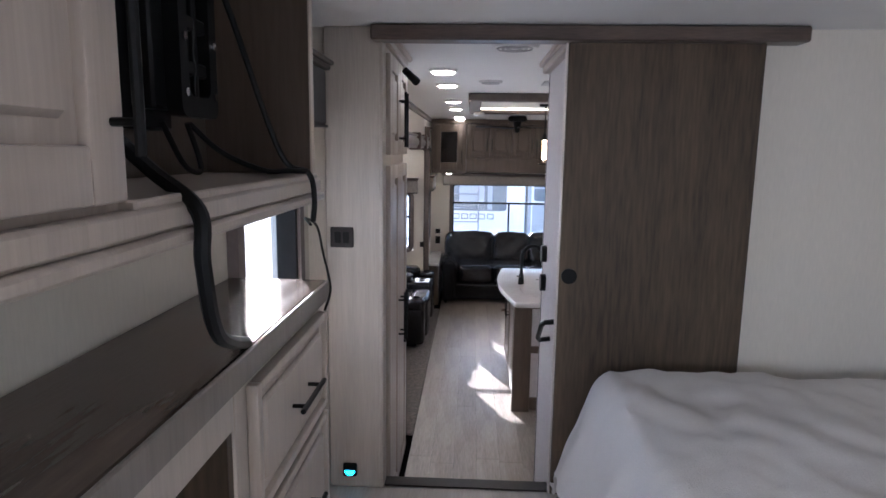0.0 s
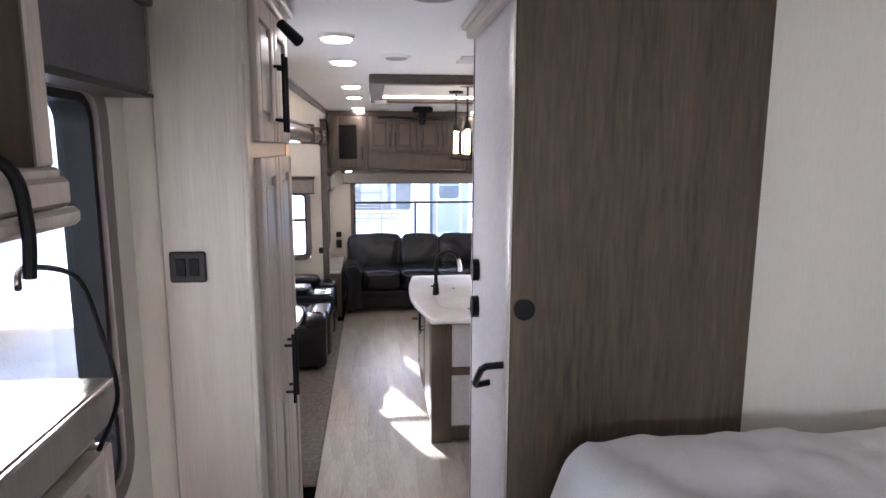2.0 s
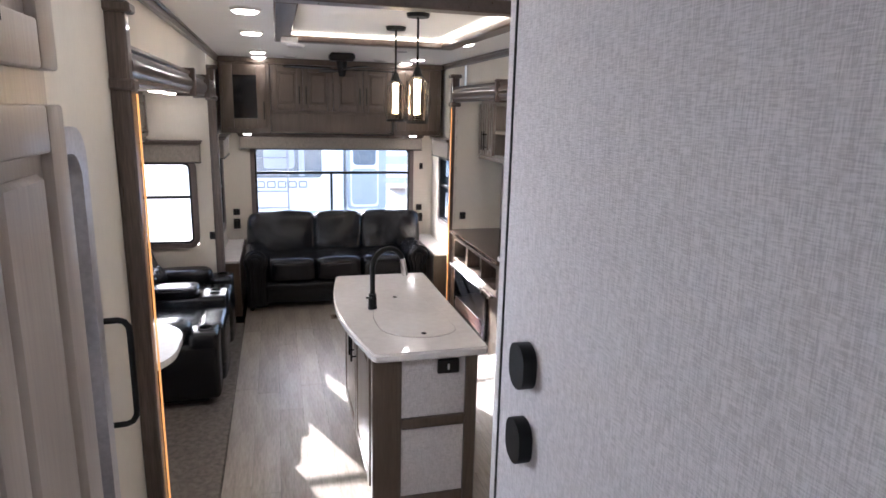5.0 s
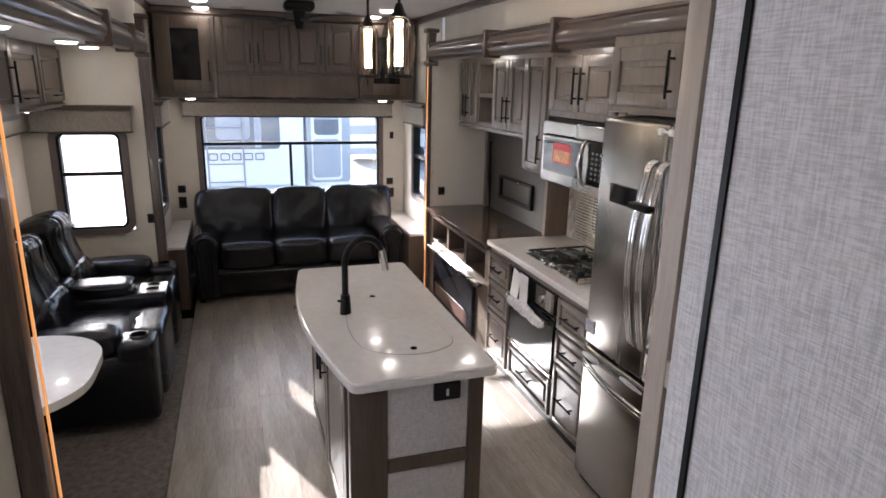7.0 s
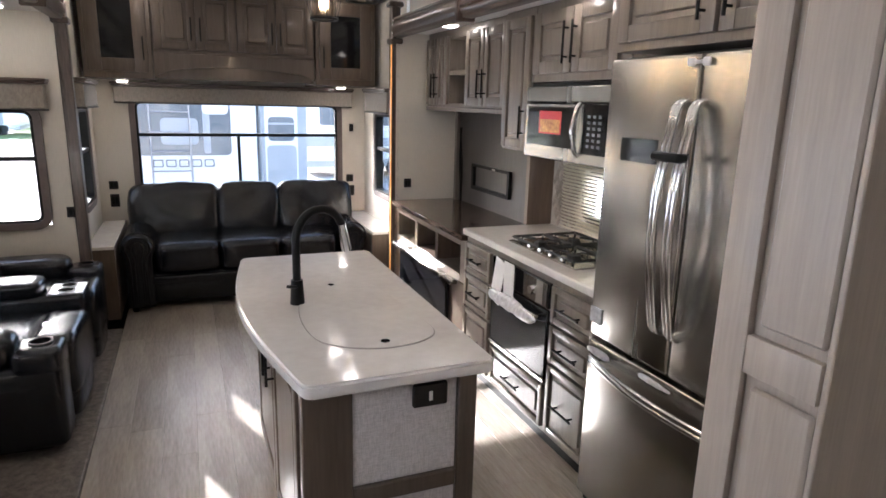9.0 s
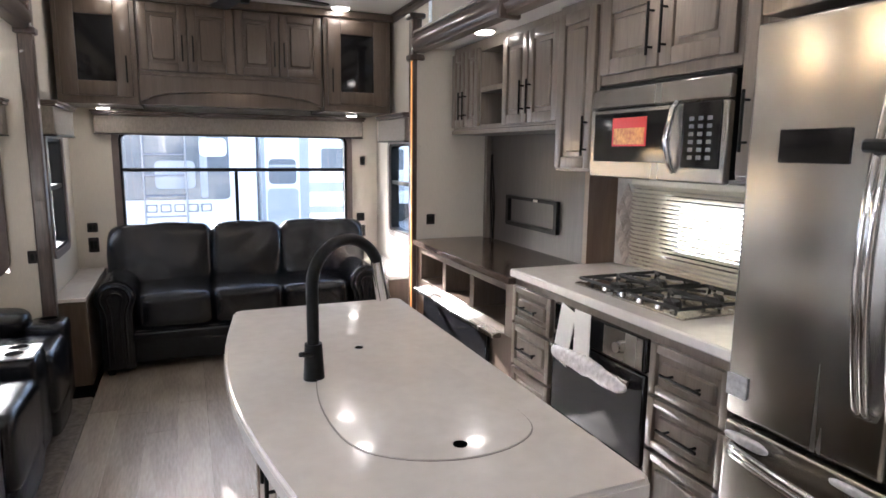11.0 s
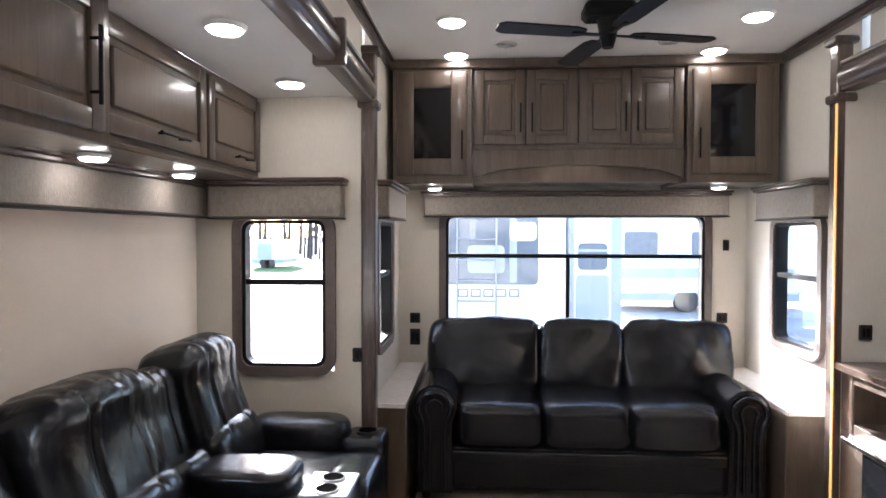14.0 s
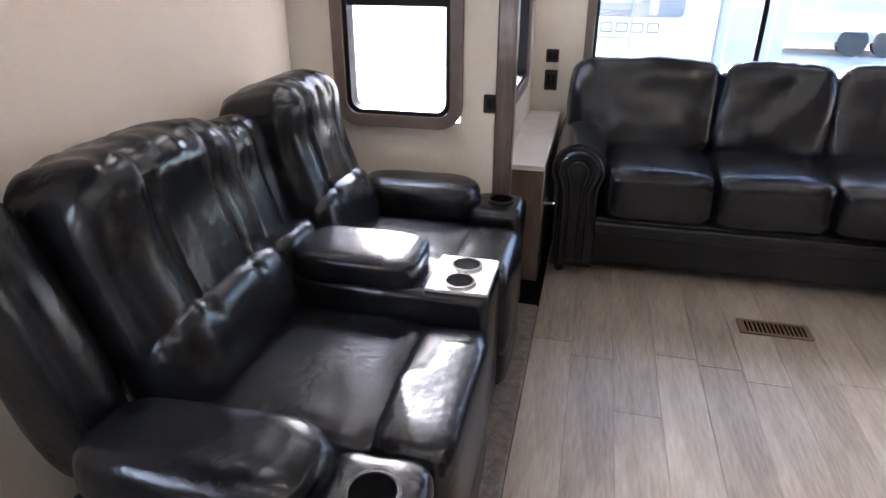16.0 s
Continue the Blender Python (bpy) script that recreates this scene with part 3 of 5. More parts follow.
raised_door(lc, "x", 1, -1.11, 7.21, 7.76, 1.725, 2.06, CAB, (7.52, 1.765, 0.17, False))
lc2 = root("overhead_cabinet", -1.2, 5.9, 1.66, "deeper dark stained wall cabinet above the dinette", "cabinet")
bx("body", [(LX + 0.003, -1.03, 5.35, 6.475, 1.67, SLT - 0.003)], CAB, lc2, bevel=0.004)
raised_door(lc2, "x", 1, -1.03, 5.92, 6.42, 1.70, 2.06, CAB, (6.36, 1.86, 0.2, True))
raised_door(lc2, "x", 1, -1.03, 5.38, 5.90, 1.70, 2.06, CAB, (5.44, 1.86, 0.2, True))

# ---- sofa ----
so = root("sofa", 0.53, 8.55, 0, "black leather three-seat sofa with rolled arms", "sofa")
bx("base", [(-0.36, 1.42, 8.17, 8.93, 0.05, 0.29)], LEATHER, so, bevel=0.03, seg=3)
bx("base_band", (-0.2, 1.26, 8.135, 8.175, 0.205, 0.275), LEATHER, so, bevel=0.018, seg=3)
for i in range(3):
    x = -0.17 + 0.466 * (i + 0.5)
    soft("seat_cushion", so, (x, 8.40, 0.405), (0.470, 0.58, 0.225), p=9, crown=0.22, seed=i, wrinkle=0.006)
    xb, wb = ((-0.02, 0.70), (0.57, 0.51), (1.135, 0.66))[i]
    soft("back_cushion", so, (xb, 8.70, 0.675), (wb, 0.25, 0.47), rot=(-13, 0, 0), p=5.5, seed=i + 7, wrinkle=0.016, n=22)
bx("back_frame", (-0.3, 1.36, 8.80, 8.95, 0.06, 0.74), LEATHER, so, bevel=0.04, seg=3)
for s, x0 in ((1, -0.405), (-1, 1.225)):
    cx, cz, rr = x0 + 0.125, 0.505, 0.118
    prof = [(cx - 0.095, 0.04), (cx + 0.095, 0.04), (cx + 0.09, 0.40)] + [(cx + rr * math.cos(a), cz + rr * math.sin(a)) for a in [radians(-35 + 250 * i / 16) for i in range(17)]] + [(cx - 0.09, 0.40)]
    bm = prism(bmesh.new(), prof, "y", 8.12, 8.93)
    bmesh.ops.bevel(bm, geom=[e for e in bm.edges if all(abs(v.co.y - 8.12) < 1e-5 for v in e.verts)], offset=0.02, segments=3, affect="EDGES")
    put("arm", bm, LEATHER, so, True)
    bm = bmesh.new()
    tube(bm, [(cx - 0.055, 8.112, 0.07), (cx - 0.055, 8.112, 0.40)] + [(cx + 0.085 * math.cos(a), 8.112, cz + 0.085 * math.sin(a)) for a in [radians(215 - 250 * i / 16) for i in range(17)]] + [(cx + 0.055, 8.112, 0.40), (cx + 0.055, 8.112, 0.07)], 0.011, 8)
    tube(bm, [(cx - 0.025, 8.112, 0.09), (cx - 0.025, 8.112, 0.42)] + [(cx + 0.045 * math.cos(a), 8.112, cz + 0.045 * math.sin(a)) for a in [radians(215 - 250 * i / 12) for i in range(13)]] + [(cx + 0.025, 8.112, 0.42), (cx + 0.025, 8.112, 0.09)], 0.009, 8)
    put("piping", bm, LEATHER, so, True)
for x in (-0.33, 1.39):
    for y in (8.18, 8.9):
        put("foot", rod(bmesh.new(), (x, y, 0.0), (x, y, 0.055), 0.022, 0.03), BLACK, so, True)

# end ledges beside the sofa
for x0, x1 in ((XL + 0.003, -0.42), (1.485, XR - 0.003)):
    t_ = root("side_cabinet", (x0 + x1) / 2, 8.5, 0, "dark stained low cabinet with pale top beside the sofa", "cabinet", "sofa end cabinets")
    bx("body", (x0, x1, 8.02, YR - 0.004, 0, 0.53), CAB, t_, bevel=0.004)
    bx("top", (x0, x1, 8.0, YR - 0.004, 0.531, 0.556), STONE, t_, bevel=0.004)

# ---- recliner pair ----
re_ = root("recliner_loveseat", -0.95, 6.9, 0.012, "black leather double recliner with centre console and cup holders", "recliner")
bx("base", [(-1.20, -0.50, 6.16, 7.66, 0.05, 0.30)], LEATHER, re_, bevel=0.03, seg=3)
bx("foot_frame", [(-1.18, -0.55, 6.2, 7.62, 0.0125, 0.055)], BLACK, re_)
for k, (ya, yb) in enumerate(((6.33, 6.83), (7.08, 7.50))):
    ym, w = (ya + yb) / 2, yb - ya
    soft("seat", re_, (-0.84, ym, 0.385), (0.52, w, 0.21), p=8, crown=0.15, seed=k, wrinkle=0.006)
    soft("footrest", re_, (-0.535, ym, 0.34), (0.20, w, 0.32), p=6, seed=k + 3, wrinkle=0.006)
    soft("footrest_lower", re_, (-0.50, ym, 0.15), (0.13, w - 0.02, 0.18), p=4, seed=k + 13, wrinkle=0.004)
    soft("lumbar", re_, (-1.075, ym, 0.56), (0.22, w * 1.02, 0.24), rot=(0, -16, 0), p=4, seed=k + 5, wrinkle=0.008, n=24, seams=(-0.40, 0.40))
    soft("backrest", re_, (-1.185, ym, 0.735), (0.27, w * 1.07, 0.54), rot=(0, -17, 0), p=4.2, seed=k + 6, wrinkle=0.008, n=36, seams=(-0.42, 0.42), gather=0.012, roll=0.04)
soft("backrest", re_, (-1.20, 6.955, 0.72), (0.18, 0.24, 0.46), rot=(0, -17, 0), p=4, seed=21, wrinkle=0.006, n=26, seams=(0.1,), gather=0.010, roll=0.025)
soft("lumbar", re_, (-1.09, 6.955, 0.575), (0.18, 0.235, 0.14), rot=(0, -16, 0), p=3.5, seed=22, wrinkle=0.008)
soft("wing", re_, (-1.23, 6.25, 0.68), (0.19, 0.13, 0.60), rot=(0, -17, 0), p=4, seed=24, wrinkle=0.008)
soft("wing", re_, (-1.23, 7.60, 0.66), (0.19, 0.12, 0.52), rot=(0, -17, 0), p=4, seed=25, wrinkle=0.008)
bx("console", (-1.05, -0.46, 6.84, 7.07, 0.10, 0.555), LEATHER, re_, bevel=0.03, seg=3)
soft("console_lid", re_, (-0.84, 6.955, 0.585), (0.36, 0.235, 0.09), p=5, seed=31, wrinkle=0.003)
bx("console_tray", (-0.635, -0.465, 6.85, 7.06, 0.552, 0.563), mat("grey_console_plastic", (0.32, 0.32, 0.33), 0.25, vary=0.05, bump=0), re_, bevel=0.004)


def cup(parent, x, y, z, r=0.037, ring=CHROME):
    bm = bmesh.new()
    o = [(x + r * 1.15 * math.cos(a), y + r * 1.15 * math.sin(a)) for a in [2 * math.pi * i / 24 for i in range(24)]]
    n_ = [(x + r * math.cos(a), y + r * math.sin(a)) for a in [2 * math.pi * i / 24 for i in range(24)]]
    frame_loop(bm, o, n_, "z", z - 0.002, z + 0.005)
    put("cup_ring", bm, ring, parent, True)
    bm = bmesh.new()
    # Flat black disc paints the shade of the cup well; no hollow.
    rod(bm, (x, y, z + 0.001), (x, y, z + 0.0025), r * 0.99, n=24)
    put("cup_well_shade", bm, SLOT, parent)


cup(re_, -0.55, 6.905, 0.5635)
cup(re_, -0.55, 7.005, 0.5635)
for y, sy in ((6.19, 6), (7.615, 5)):
    bx("arm_body", (-1.12, -0.46, y - 0.105, y + 0.105, 0.06, 0.46), LEATHER, re_, bevel=0.04, seg=3)
    soft("arm_pad", re_, (-0.86, y, 0.52), (0.46, 0.225, 0.17), p=3.6, seed=sy + 40, wrinkle=0.010)
    soft("arm_front", re_, (-0.555, y, 0.47), (0.20, 0.215, 0.13), p=5, seed=sy + 41, wrinkle=0.002)
    cup(re_, -0.545, y, 0.5375, 0.042, BROWNP)
bx("tag", (-1.19, -1.187, 6.062, 6.09, 0.36, 0.40), PLASTIC, re_)

# ---- dinette table ----
tb = root("dinette_table", -1.0, 5.35, 0.012, "pale dinette table with rounded end on a dark pedestal", "table")
put("top", prism(bmesh.new(), round_rect(-1.40, -0.585, 5.0, 5.78, 0.30, 10), "z", 0.70, 0.735), STONE, tb, True)
bm = bmesh.new()
rod(bm, (-0.95, 5.4, 0.03), (-0.95, 5.4, 0.70), 0.035)
rod(bm, (-0.95, 5.4, 0.013), (-0.95, 5.4, 0.035), 0.20, 0.17, 24)
put("pedestal", bm, BLACK, tb, True)

# ---- kitchen island ----
isl = root("kitchen_island", 0.58, 5.3, 0, "kitchen island with white stone top and dark wood frame", "kitchen island")
edge = [(0.88, 4.605), (0.895, 4.63), (0.90, 5.99), (0.88, 6.01)]
edge += [(0.33, 6.01), (0.30, 5.99)] + [(0.335 - 0.075 * math.sin(math.pi * i / 12) - 0.035 * i / 12, 4.64 + 1.33 * i / 12) for i in range(12, -1, -1)] + [(0.342, 4.615), (0.365, 4.60)]
bm = prism(bmesh.new(), edge, "z", 0.862, 0.902)
bmesh.ops.bevel(bm, geom=[e for e in bm.edges if abs(e.verts[0].co.z - e.verts[1].co.z) < 1e-5], offset=0.008, segments=3, affect="EDGES")
put("worktop", bm, STONE, isl, True)
bx("body", [(0.37, 0.82, 4.69, 5.92, 0.08, 0.861)], CAB, isl)
bx("end_frame", [(0.345, 0.485, 4.66, 4.70, 0, 0.86), (0.80, 0.86, 4.66, 4.70, 0, 0.86), (0.485, 0.80, 4.6605, 4.70, 0.02, 0.12), (0.485, 0.80, 4.6605, 4.70, 0.485, 0.54), (0.485, 0.80, 4.6605, 4.70, 0.84, 0.86)], CAB, isl, bevel=0.004)
bx("end_panel", [(0.487, 0.798, 4.673, 4.69, 0.122, 0.483), (0.487, 0.798, 4.673, 4.69, 0.542, 0.838)], LINEN, isl, label="pale linen-textured end panel")
bx("plinth", (0.40, 0.80, 4.72, 5.90, 0, 0.08), BLACK, isl)
raised_door(isl, "x", -1, 0.37, 4.79, 5.33, 0.12, 0.84, CAB, (5.29, 0.68, 0.17, True))
raised_door(isl, "x", -1, 0.37, 5.35, 5.90, 0.12, 0.84, CAB, (5.39, 0.68, 0.17, True))
raised_door(isl, "x", 1, 0.82, 4.79, 5.33, 0.12, 0.84, CAB, (5.29, 0.68, 0.17, True))
raised_door(isl, "x", 1, 0.82, 5.35, 5.90, 0.12, 0.84, CAB, (5.39, 0.68, 0.17, True))
knots = [(0.51, 5.50), (0.64, 5.51), (0.745, 5.455), (0.782, 5.24), (0.803, 5.03), (0.802, 4.87), (0.73, 4.80), (0.617, 4.785), (0.503, 4.83), (0.437, 4.92), (0.423, 5.10), (0.45, 5.29)]
cov = []
for i in range(len(knots)):
    p0, p1, p2, p3 = (Vector(knots[(i + k) % len(knots)]) for k in (-1, 0, 1, 2))
    for k in range(5):
        q = k / 5
        cov.append(tuple(0.5 * (2 * p1 + (p2 - p0) * q + (2 * p0 - 5 * p1 + 4 * p2 - p3) * q * q + (3 * p1 - p0 - 3 * p2 + p3) * q ** 3)))
jc = (sum(p[0] for p in cov) / len(cov), sum(p[1] for p in cov) / len(cov))
put("cover_joint", prism(bmesh.new(), [(jc[0] + 1.014 * (p[0] - jc[0]), jc[1] + 1.008 * (p[1] - jc[1])) for p in cov], "z", 0.9021, 0.9026), mat("joint_grey", (0.22, 0.20, 0.19), 0.6, bump=0), isl)
put("sink_cover", prism(bmesh.new(), cov, "z", 0.902, 0.9045), STONE, isl)
# Black discs paint the dark inside of the finger holes.
bm = bmesh.new()
rod(bm, (0.63, 4.835, 0.9046), (0.63, 4.835, 0.906), 0.014, n=20)
put("finger_hole_shade", bm, SLOT, isl)
put("finger_hole_shade", rod(bmesh.new(), (0.60, 5.465, 0.9046), (0.60, 5.465, 0.906), 0.012, n=20), SLOT, isl)
bx("power_outlet", [(0.660, 0.764, 4.655, 4.6725, 0.762, 0.832)], BROWNP, isl, bevel=0.004)
bx("outlet_light", [(0.706, 0.716, 4.652, 4.6545, 0.782, 0.81)], PLASTIC, isl)
fc = root("kitchen_faucet", 0.44, 5.28, 0.902, "matte black gooseneck kitchen faucet with steel spray head", "faucet")
bm = bmesh.new()
rod(bm, (0.44, 5.28, 0.9021), (0.44, 5.28, 0.99), 0.026, 0.021, 16)
R_, dx_, dy_ = 0.098, 0.94, 0.34
pts = [(0.44, 5.28, 0.98), (0.44, 5.28, 1.05), (0.44, 5.28, 1.12)] + [(0.44 + dx_ * R_ * (1 - math.cos(a)), 5.28 + dy_ * R_ * (1 - math.cos(a)), 1.13 + 1.05 * R_ * math.sin(a)) for a in [math.pi * i / 16 for i in range(15)]]
tube(bm, pts, 0.0145, 12)
rod(bm, (0.44, 5.27, 0.965), (0.40, 5.22, 0.985), 0.006, n=8)
put("spout", bm, BLACK, fc, True)
bm = bmesh.new()
e_ = Vector(pts[-1])
rod(bm, e_, e_ + Vector((0.02, 0.008, -0.10)), 0.016, 0.019, 14)
put("spray_head", bm, CHROME, fc, True)

# ---- kitchen slide-out ----
KF, UF = 1.60, 1.84
tv = root("media_cabinet", 1.87, 7.05, 0, "grey-brown media cabinet with dark top and electric fireplace", "cabinet")
bx("body", [(KF + 0.02, RX - 0.004, 6.39, RY1 - 0.004, 0, 0.55), (KF + 0.25, RX - 0.004, 6.39, RY1 - 0.004, 0.55, 0.82)], CAB, tv)
bx("face_frame", [(KF, KF + 0.25, 6.39, 6.47, 0.55, 0.822), (KF, KF + 0.25, 7.66, RY1 - 0.004, 0.55, 0.822), (KF, KF + 0.25, 6.47, 7.66, 0.775, 0.822), (KF, KF + 0.25, 6.47, 7.66, 0.55, 0.60)] +
   [(KF + 0.001, KF + 0.25, y, y + 0.05, 0.60, 0.775) for y in (6.84, 7.24)] + [(KF, KF + 0.02, 6.39, 6.60, 0.06, 0.55), (KF, KF + 0.02, 7.56, RY1 - 0.004, 0.06, 0.55), (KF, KF + 0.02, 6.60, 7.56, 0.06, 0.10)], CAB, tv, bevel=0.003)
bx("top", (KF - 0.035, RX - 0.005, 6.385, RY1 - 0.005, 0.823, 0.858), DKTOP, tv, bevel=0.006)
bx("mantel", (KF - 0.055, KF - 0.001, 6.50, 7.66, 0.525, 0.55), STEEL, tv, bevel=0.005, label="bright metal mantel ledge")
bx("fireplace_glass", (KF - 0.028, KF - 0.001, 6.62, 7.55, 0.11, 0.52), BLACKG, tv, bevel=0.006, label="black glass electric fireplace")
bx("fireplace_embers", (KF - 0.031, KF - 0.0285, 6.70, 7.48, 0.15, 0.26), mat("ember_bed", (0.14, 0.06, 0.04), 0.4, scale=35, rgb2=(0.02, 0.02, 0.02)), tv)
struct("wall_media_panel", (RX - 0.05, RX - 0.002, 6.40, RY1 - 0.01, 0.858, 1.58), mat("grey_media_panel", (0.105, 0.092, 0.082), 0.45, scale=3, stretch=(5, 5, 0.4), fine=16, rgb2=(0.070, 0.061, 0.053)), "grey-brown wood panel behind the television place")
struct("trim_media_side", (RX - 0.09, RX - 0.055, 7.66, 7.70, 0.858, 1.57), CABG, "stained side strip of the media niche, greyed by painted sun gloss", bevel=0.003)
mt = root("tv_wall_mount", RX - 0.06, 7.0, 1.1, "black metal television wall bracket", "tv mount")
put("bracket", frame_loop(bmesh.new(), round_rect(6.80, 7.40, 0.985, 1.175, 0.01), round_rect(6.83, 7.37, 1.01, 1.155, 0.01), "x", RX - 0.075, RX - 0.0505), BLACK, mt)
bx("clip", (RX - 0.079, RX - 0.0755, 7.0, 7.05, 1.155, 1.17), CHROME, mt)
cb = bmesh.new()
for k in range(3):
    tube(cb, [(RX - 0.075 - 0.012 * k, 7.60 - 0.03 * k + 0.025 * math.sin(4 * q + k), 1.43 - 0.562 * q) for q in [i / 14 for i in range(15)]], 0.005, 6)
put("hanging_cable", cb, BLACK, None, True, label="black cables hanging in the media niche", category="cable")

uc = root("overhead_cabinet", 2.0, 7.05, 1.56, "stained upper cabinet with open cubby, greyed by painted sun gloss", "cabinet")
bx("body", [(UF, RX - 0.004, 6.40, 6.99, 1.585, SLT + 0.015), (UF, RX - 0.004, 7.29, 7.70, 1.585, SLT + 0.015), (UF + 0.22, RX - 0.004, 6.99, 7.29, 1.585, SLT + 0.015), (UF, UF + 0.22, 6.99, 7.29, 1.585, 1.61), (UF, UF + 0.22, 6.99, 7.29, 2.04, SLT + 0.015), (UF, UF + 0.22, 6.99, 7.29, 1.80, 1.83)], CABG, uc)
bx("bottom_rail", (UF - 0.015, RX - 0.006, 6.40, 7.70, 1.555, 1.584), CABG, uc, bevel=0.004)
for a, b, hu in ((6.42, 6.70, 6.67), (6.71, 6.98, 6.74), (7.30, 7.49, 7.465), (7.50, 7.69, 7.525)):
    raised_door(uc, "x", -1, UF, a, b, 1.60, 2.06, CABG, (hu, 1.73, 0.17, True), stile=0.05)
tc = root("narrow_cabinet", 1.97, 6.26, 1.36, "tall narrow stained spice cabinet, greyed by painted sun gloss", "cabinet", "narrow cabinets")
bx("body", (UF - 0.03, RX - 0.004, 6.075, 6.395, 1.365, SLT + 0.015), CABG, tc, bevel=0.003)
raised_door(tc, "x", -1, UF - 0.03, 6.095, 6.375, 1.38, 2.06, CABG, (6.125, 1.52, 0.17, True), stile=0.05)
bx("side_panel", (1.98, RX - 0.006, 6.355, 6.39, 0.906, 1.364), mat("warm_side_panel", (0.20, 0.14, 0.10), 0.45, scale=4, stretch=(7, 7, 0.5), fine=20, rgb2=(0.13, 0.09, 0.065)), tc)
tc2 = root("narrow_cabinet", 1.97, 5.24, 1.36, "tall narrow stained cabinet beside the microwave, greyed by painted sun gloss", "cabinet", "narrow cabinets")
bx("body", (UF - 0.03, RX - 0.004, 5.07, 5.338, 1.365, SLT + 0.015), CABG, tc2, bevel=0.003)
raised_door(tc2, "x", -1, UF - 0.03, 5.09, 5.32, 1.38, 2.06, CABG, (5.285, 1.55, 0.19, True), stile=0.05)
mc = root("overhead_cabinet", 1.97, 5.76, 1.72, "stained cabinet above the microwave, greyed by painted sun gloss", "cabinet")
bx("body", (UF - 0.03, RX - 0.004, 5.342, 6.07, 1.725, SLT + 0.015), CABG, mc, bevel=0.003)
raised_door(mc, "x", -1, UF - 0.03, 5.362, 5.702, 1.765, 2.06, CABG, (5.672, 1.90, 0.19, True), stile=0.06)
raised_door(mc, "x", -1, UF - 0.03, 5.712, 6.052, 1.765, 2.06, CABG, (5.742, 1.90, 0.19, True), stile=0.06)
fcab = root("overhead_cabinet", 1.85, 4.6, 1.79, "stained cabinet above the refrigerator, greyed by painted sun gloss", "cabinet")
bx("body", (1.56, RX - 0.004, 4.11, 5.065, 1.80, SLT + 0.015), CABG, fcab, bevel=0.003)
raised_door(fcab, "x", -1, 1.56, 4.60, 5.04, 1.83, 2.06, CABG, (4.64, 1.95, 0.17, True))
raised_door(fcab, "x", -1, 1.56, 4.13, 4.58, 1.83, 2.06, CABG, (4.54, 1.95, 0.17, True))

mw = root("microwave_oven", 1.98, 5.7, 1.36, "stainless over-range microwave with black glass door", "microwave")
bx("case", (1.80, RX - 0.004, 5.35, 6.065, 1.365, 1.72), BLACK, mw, bevel=0.004)
bx("front", [(1.772, 1.801, 5.345, 6.07, 1.35, 1.622)], STEEL, mw, bevel=0.006)
bx("top_grille", [(1.772, 1.801, 5.345, 6.07, 1.626, 1.702)], STEEL, mw, bevel=0.006)
bx("window", (1.769, 1.7715, 5.6, 6.04, 1.415, 1.605), BLACKG, mw, bevel=0.001)
bx("control_panel", (1.768, 1.7715, 5.37, 5.54, 1.40, 1.62), BLACKG, mw, bevel=0.001)
KEYPAD = mat("keypad_grey", (0.16, 0.16, 0.17), 0.4, bump=0)
for i in range(3):
    for j in range(6):
        bx("button", (1.7665, 1.768, 5.405 + 0.04 * i, 5.425 + 0.04 * i, 1.43 + 0.026 * j, 1.443 + 0.026 * j), KEYPAD, mw)
bm = bmesh.new()
tube(bm, [(1.77, 5.57, 1.385), (1.752, 5.572, 1.41), (1.735, 5.58, 1.50), (1.752, 5.572, 1.60), (1.77, 5.57, 1.625)], 0.012, 10)
put("handle", bm, CHROME, mw, True)
bx("sticker", (1.7675, 1.7688, 5.72, 5.92, 1.475, 1.585), REDP, mw, label="red food label on the glass")
bx("sticker_picture", (1.7662, 1.7674, 5.73, 5.91, 1.482, 1.545), ORANGEP, mw)

kc = root("kitchen_counter", 1.87, 5.7, 0, "white stone kitchen counter over stained drawers greyed by painted sun gloss", "kitchen counter")
bx("body", (KF + 0.002, RX - 0.004, 5.07, 6.375, 0.09, 0.865), CABG, kc)
bx("plinth", (KF + 0.05, RX - 0.006, 5.07, 6.375, 0, 0.09), BLACK, kc)
bx("worktop", (KF - 0.03, RX - 0.004, 5.068, 6.378, 0.866, 0.904), STONE, kc, bevel=0.006)
for z0, z1 in ((0.66, 0.83), (0.45, 0.645), (0.12, 0.435)):
    raised_door(kc, "x", -1, KF, 6.03, 6.36, z0, z1, CABG, (6.195, (z0 + z1) / 2, 0.15, False), "drawer", stile=0.03)
for z0, z1 in ((0.66, 0.83), (0.47, 0.645), (0.12, 0.455)):
    raised_door(kc, "x", -1, KF, 5.08, 5.41, z0, z1, CABG, (5.245, (z0 + z1) / 2, 0.17, False), "drawer", stile=0.03)
raised_door(kc, "x", -1, KF, 5.44, 5.99, 0.12, 0.33, CABG, (5.715, 0.225, 0.17, False), "drawer", stile=0.03)
ov = root("oven", KF - 0.01, 5.71, 0.34, "black glass built-in oven with plastic film on its handle", "oven")
bx("door", (KF - 0.024, KF + 0.001, 5.43, 5.995, 0.37, 0.70), BLACKG, ov, bevel=0.005)
bx("control_strip", (KF - 0.02, KF + 0.001, 5.43, 5.995, 0.71, 0.83), BLACKG, ov, bevel=0.004)
bx("control_plate", (KF - 0.0235, KF - 0.0205, 5.445, 5.66, 0.715, 0.825), STEEL, ov, bevel=0.001)
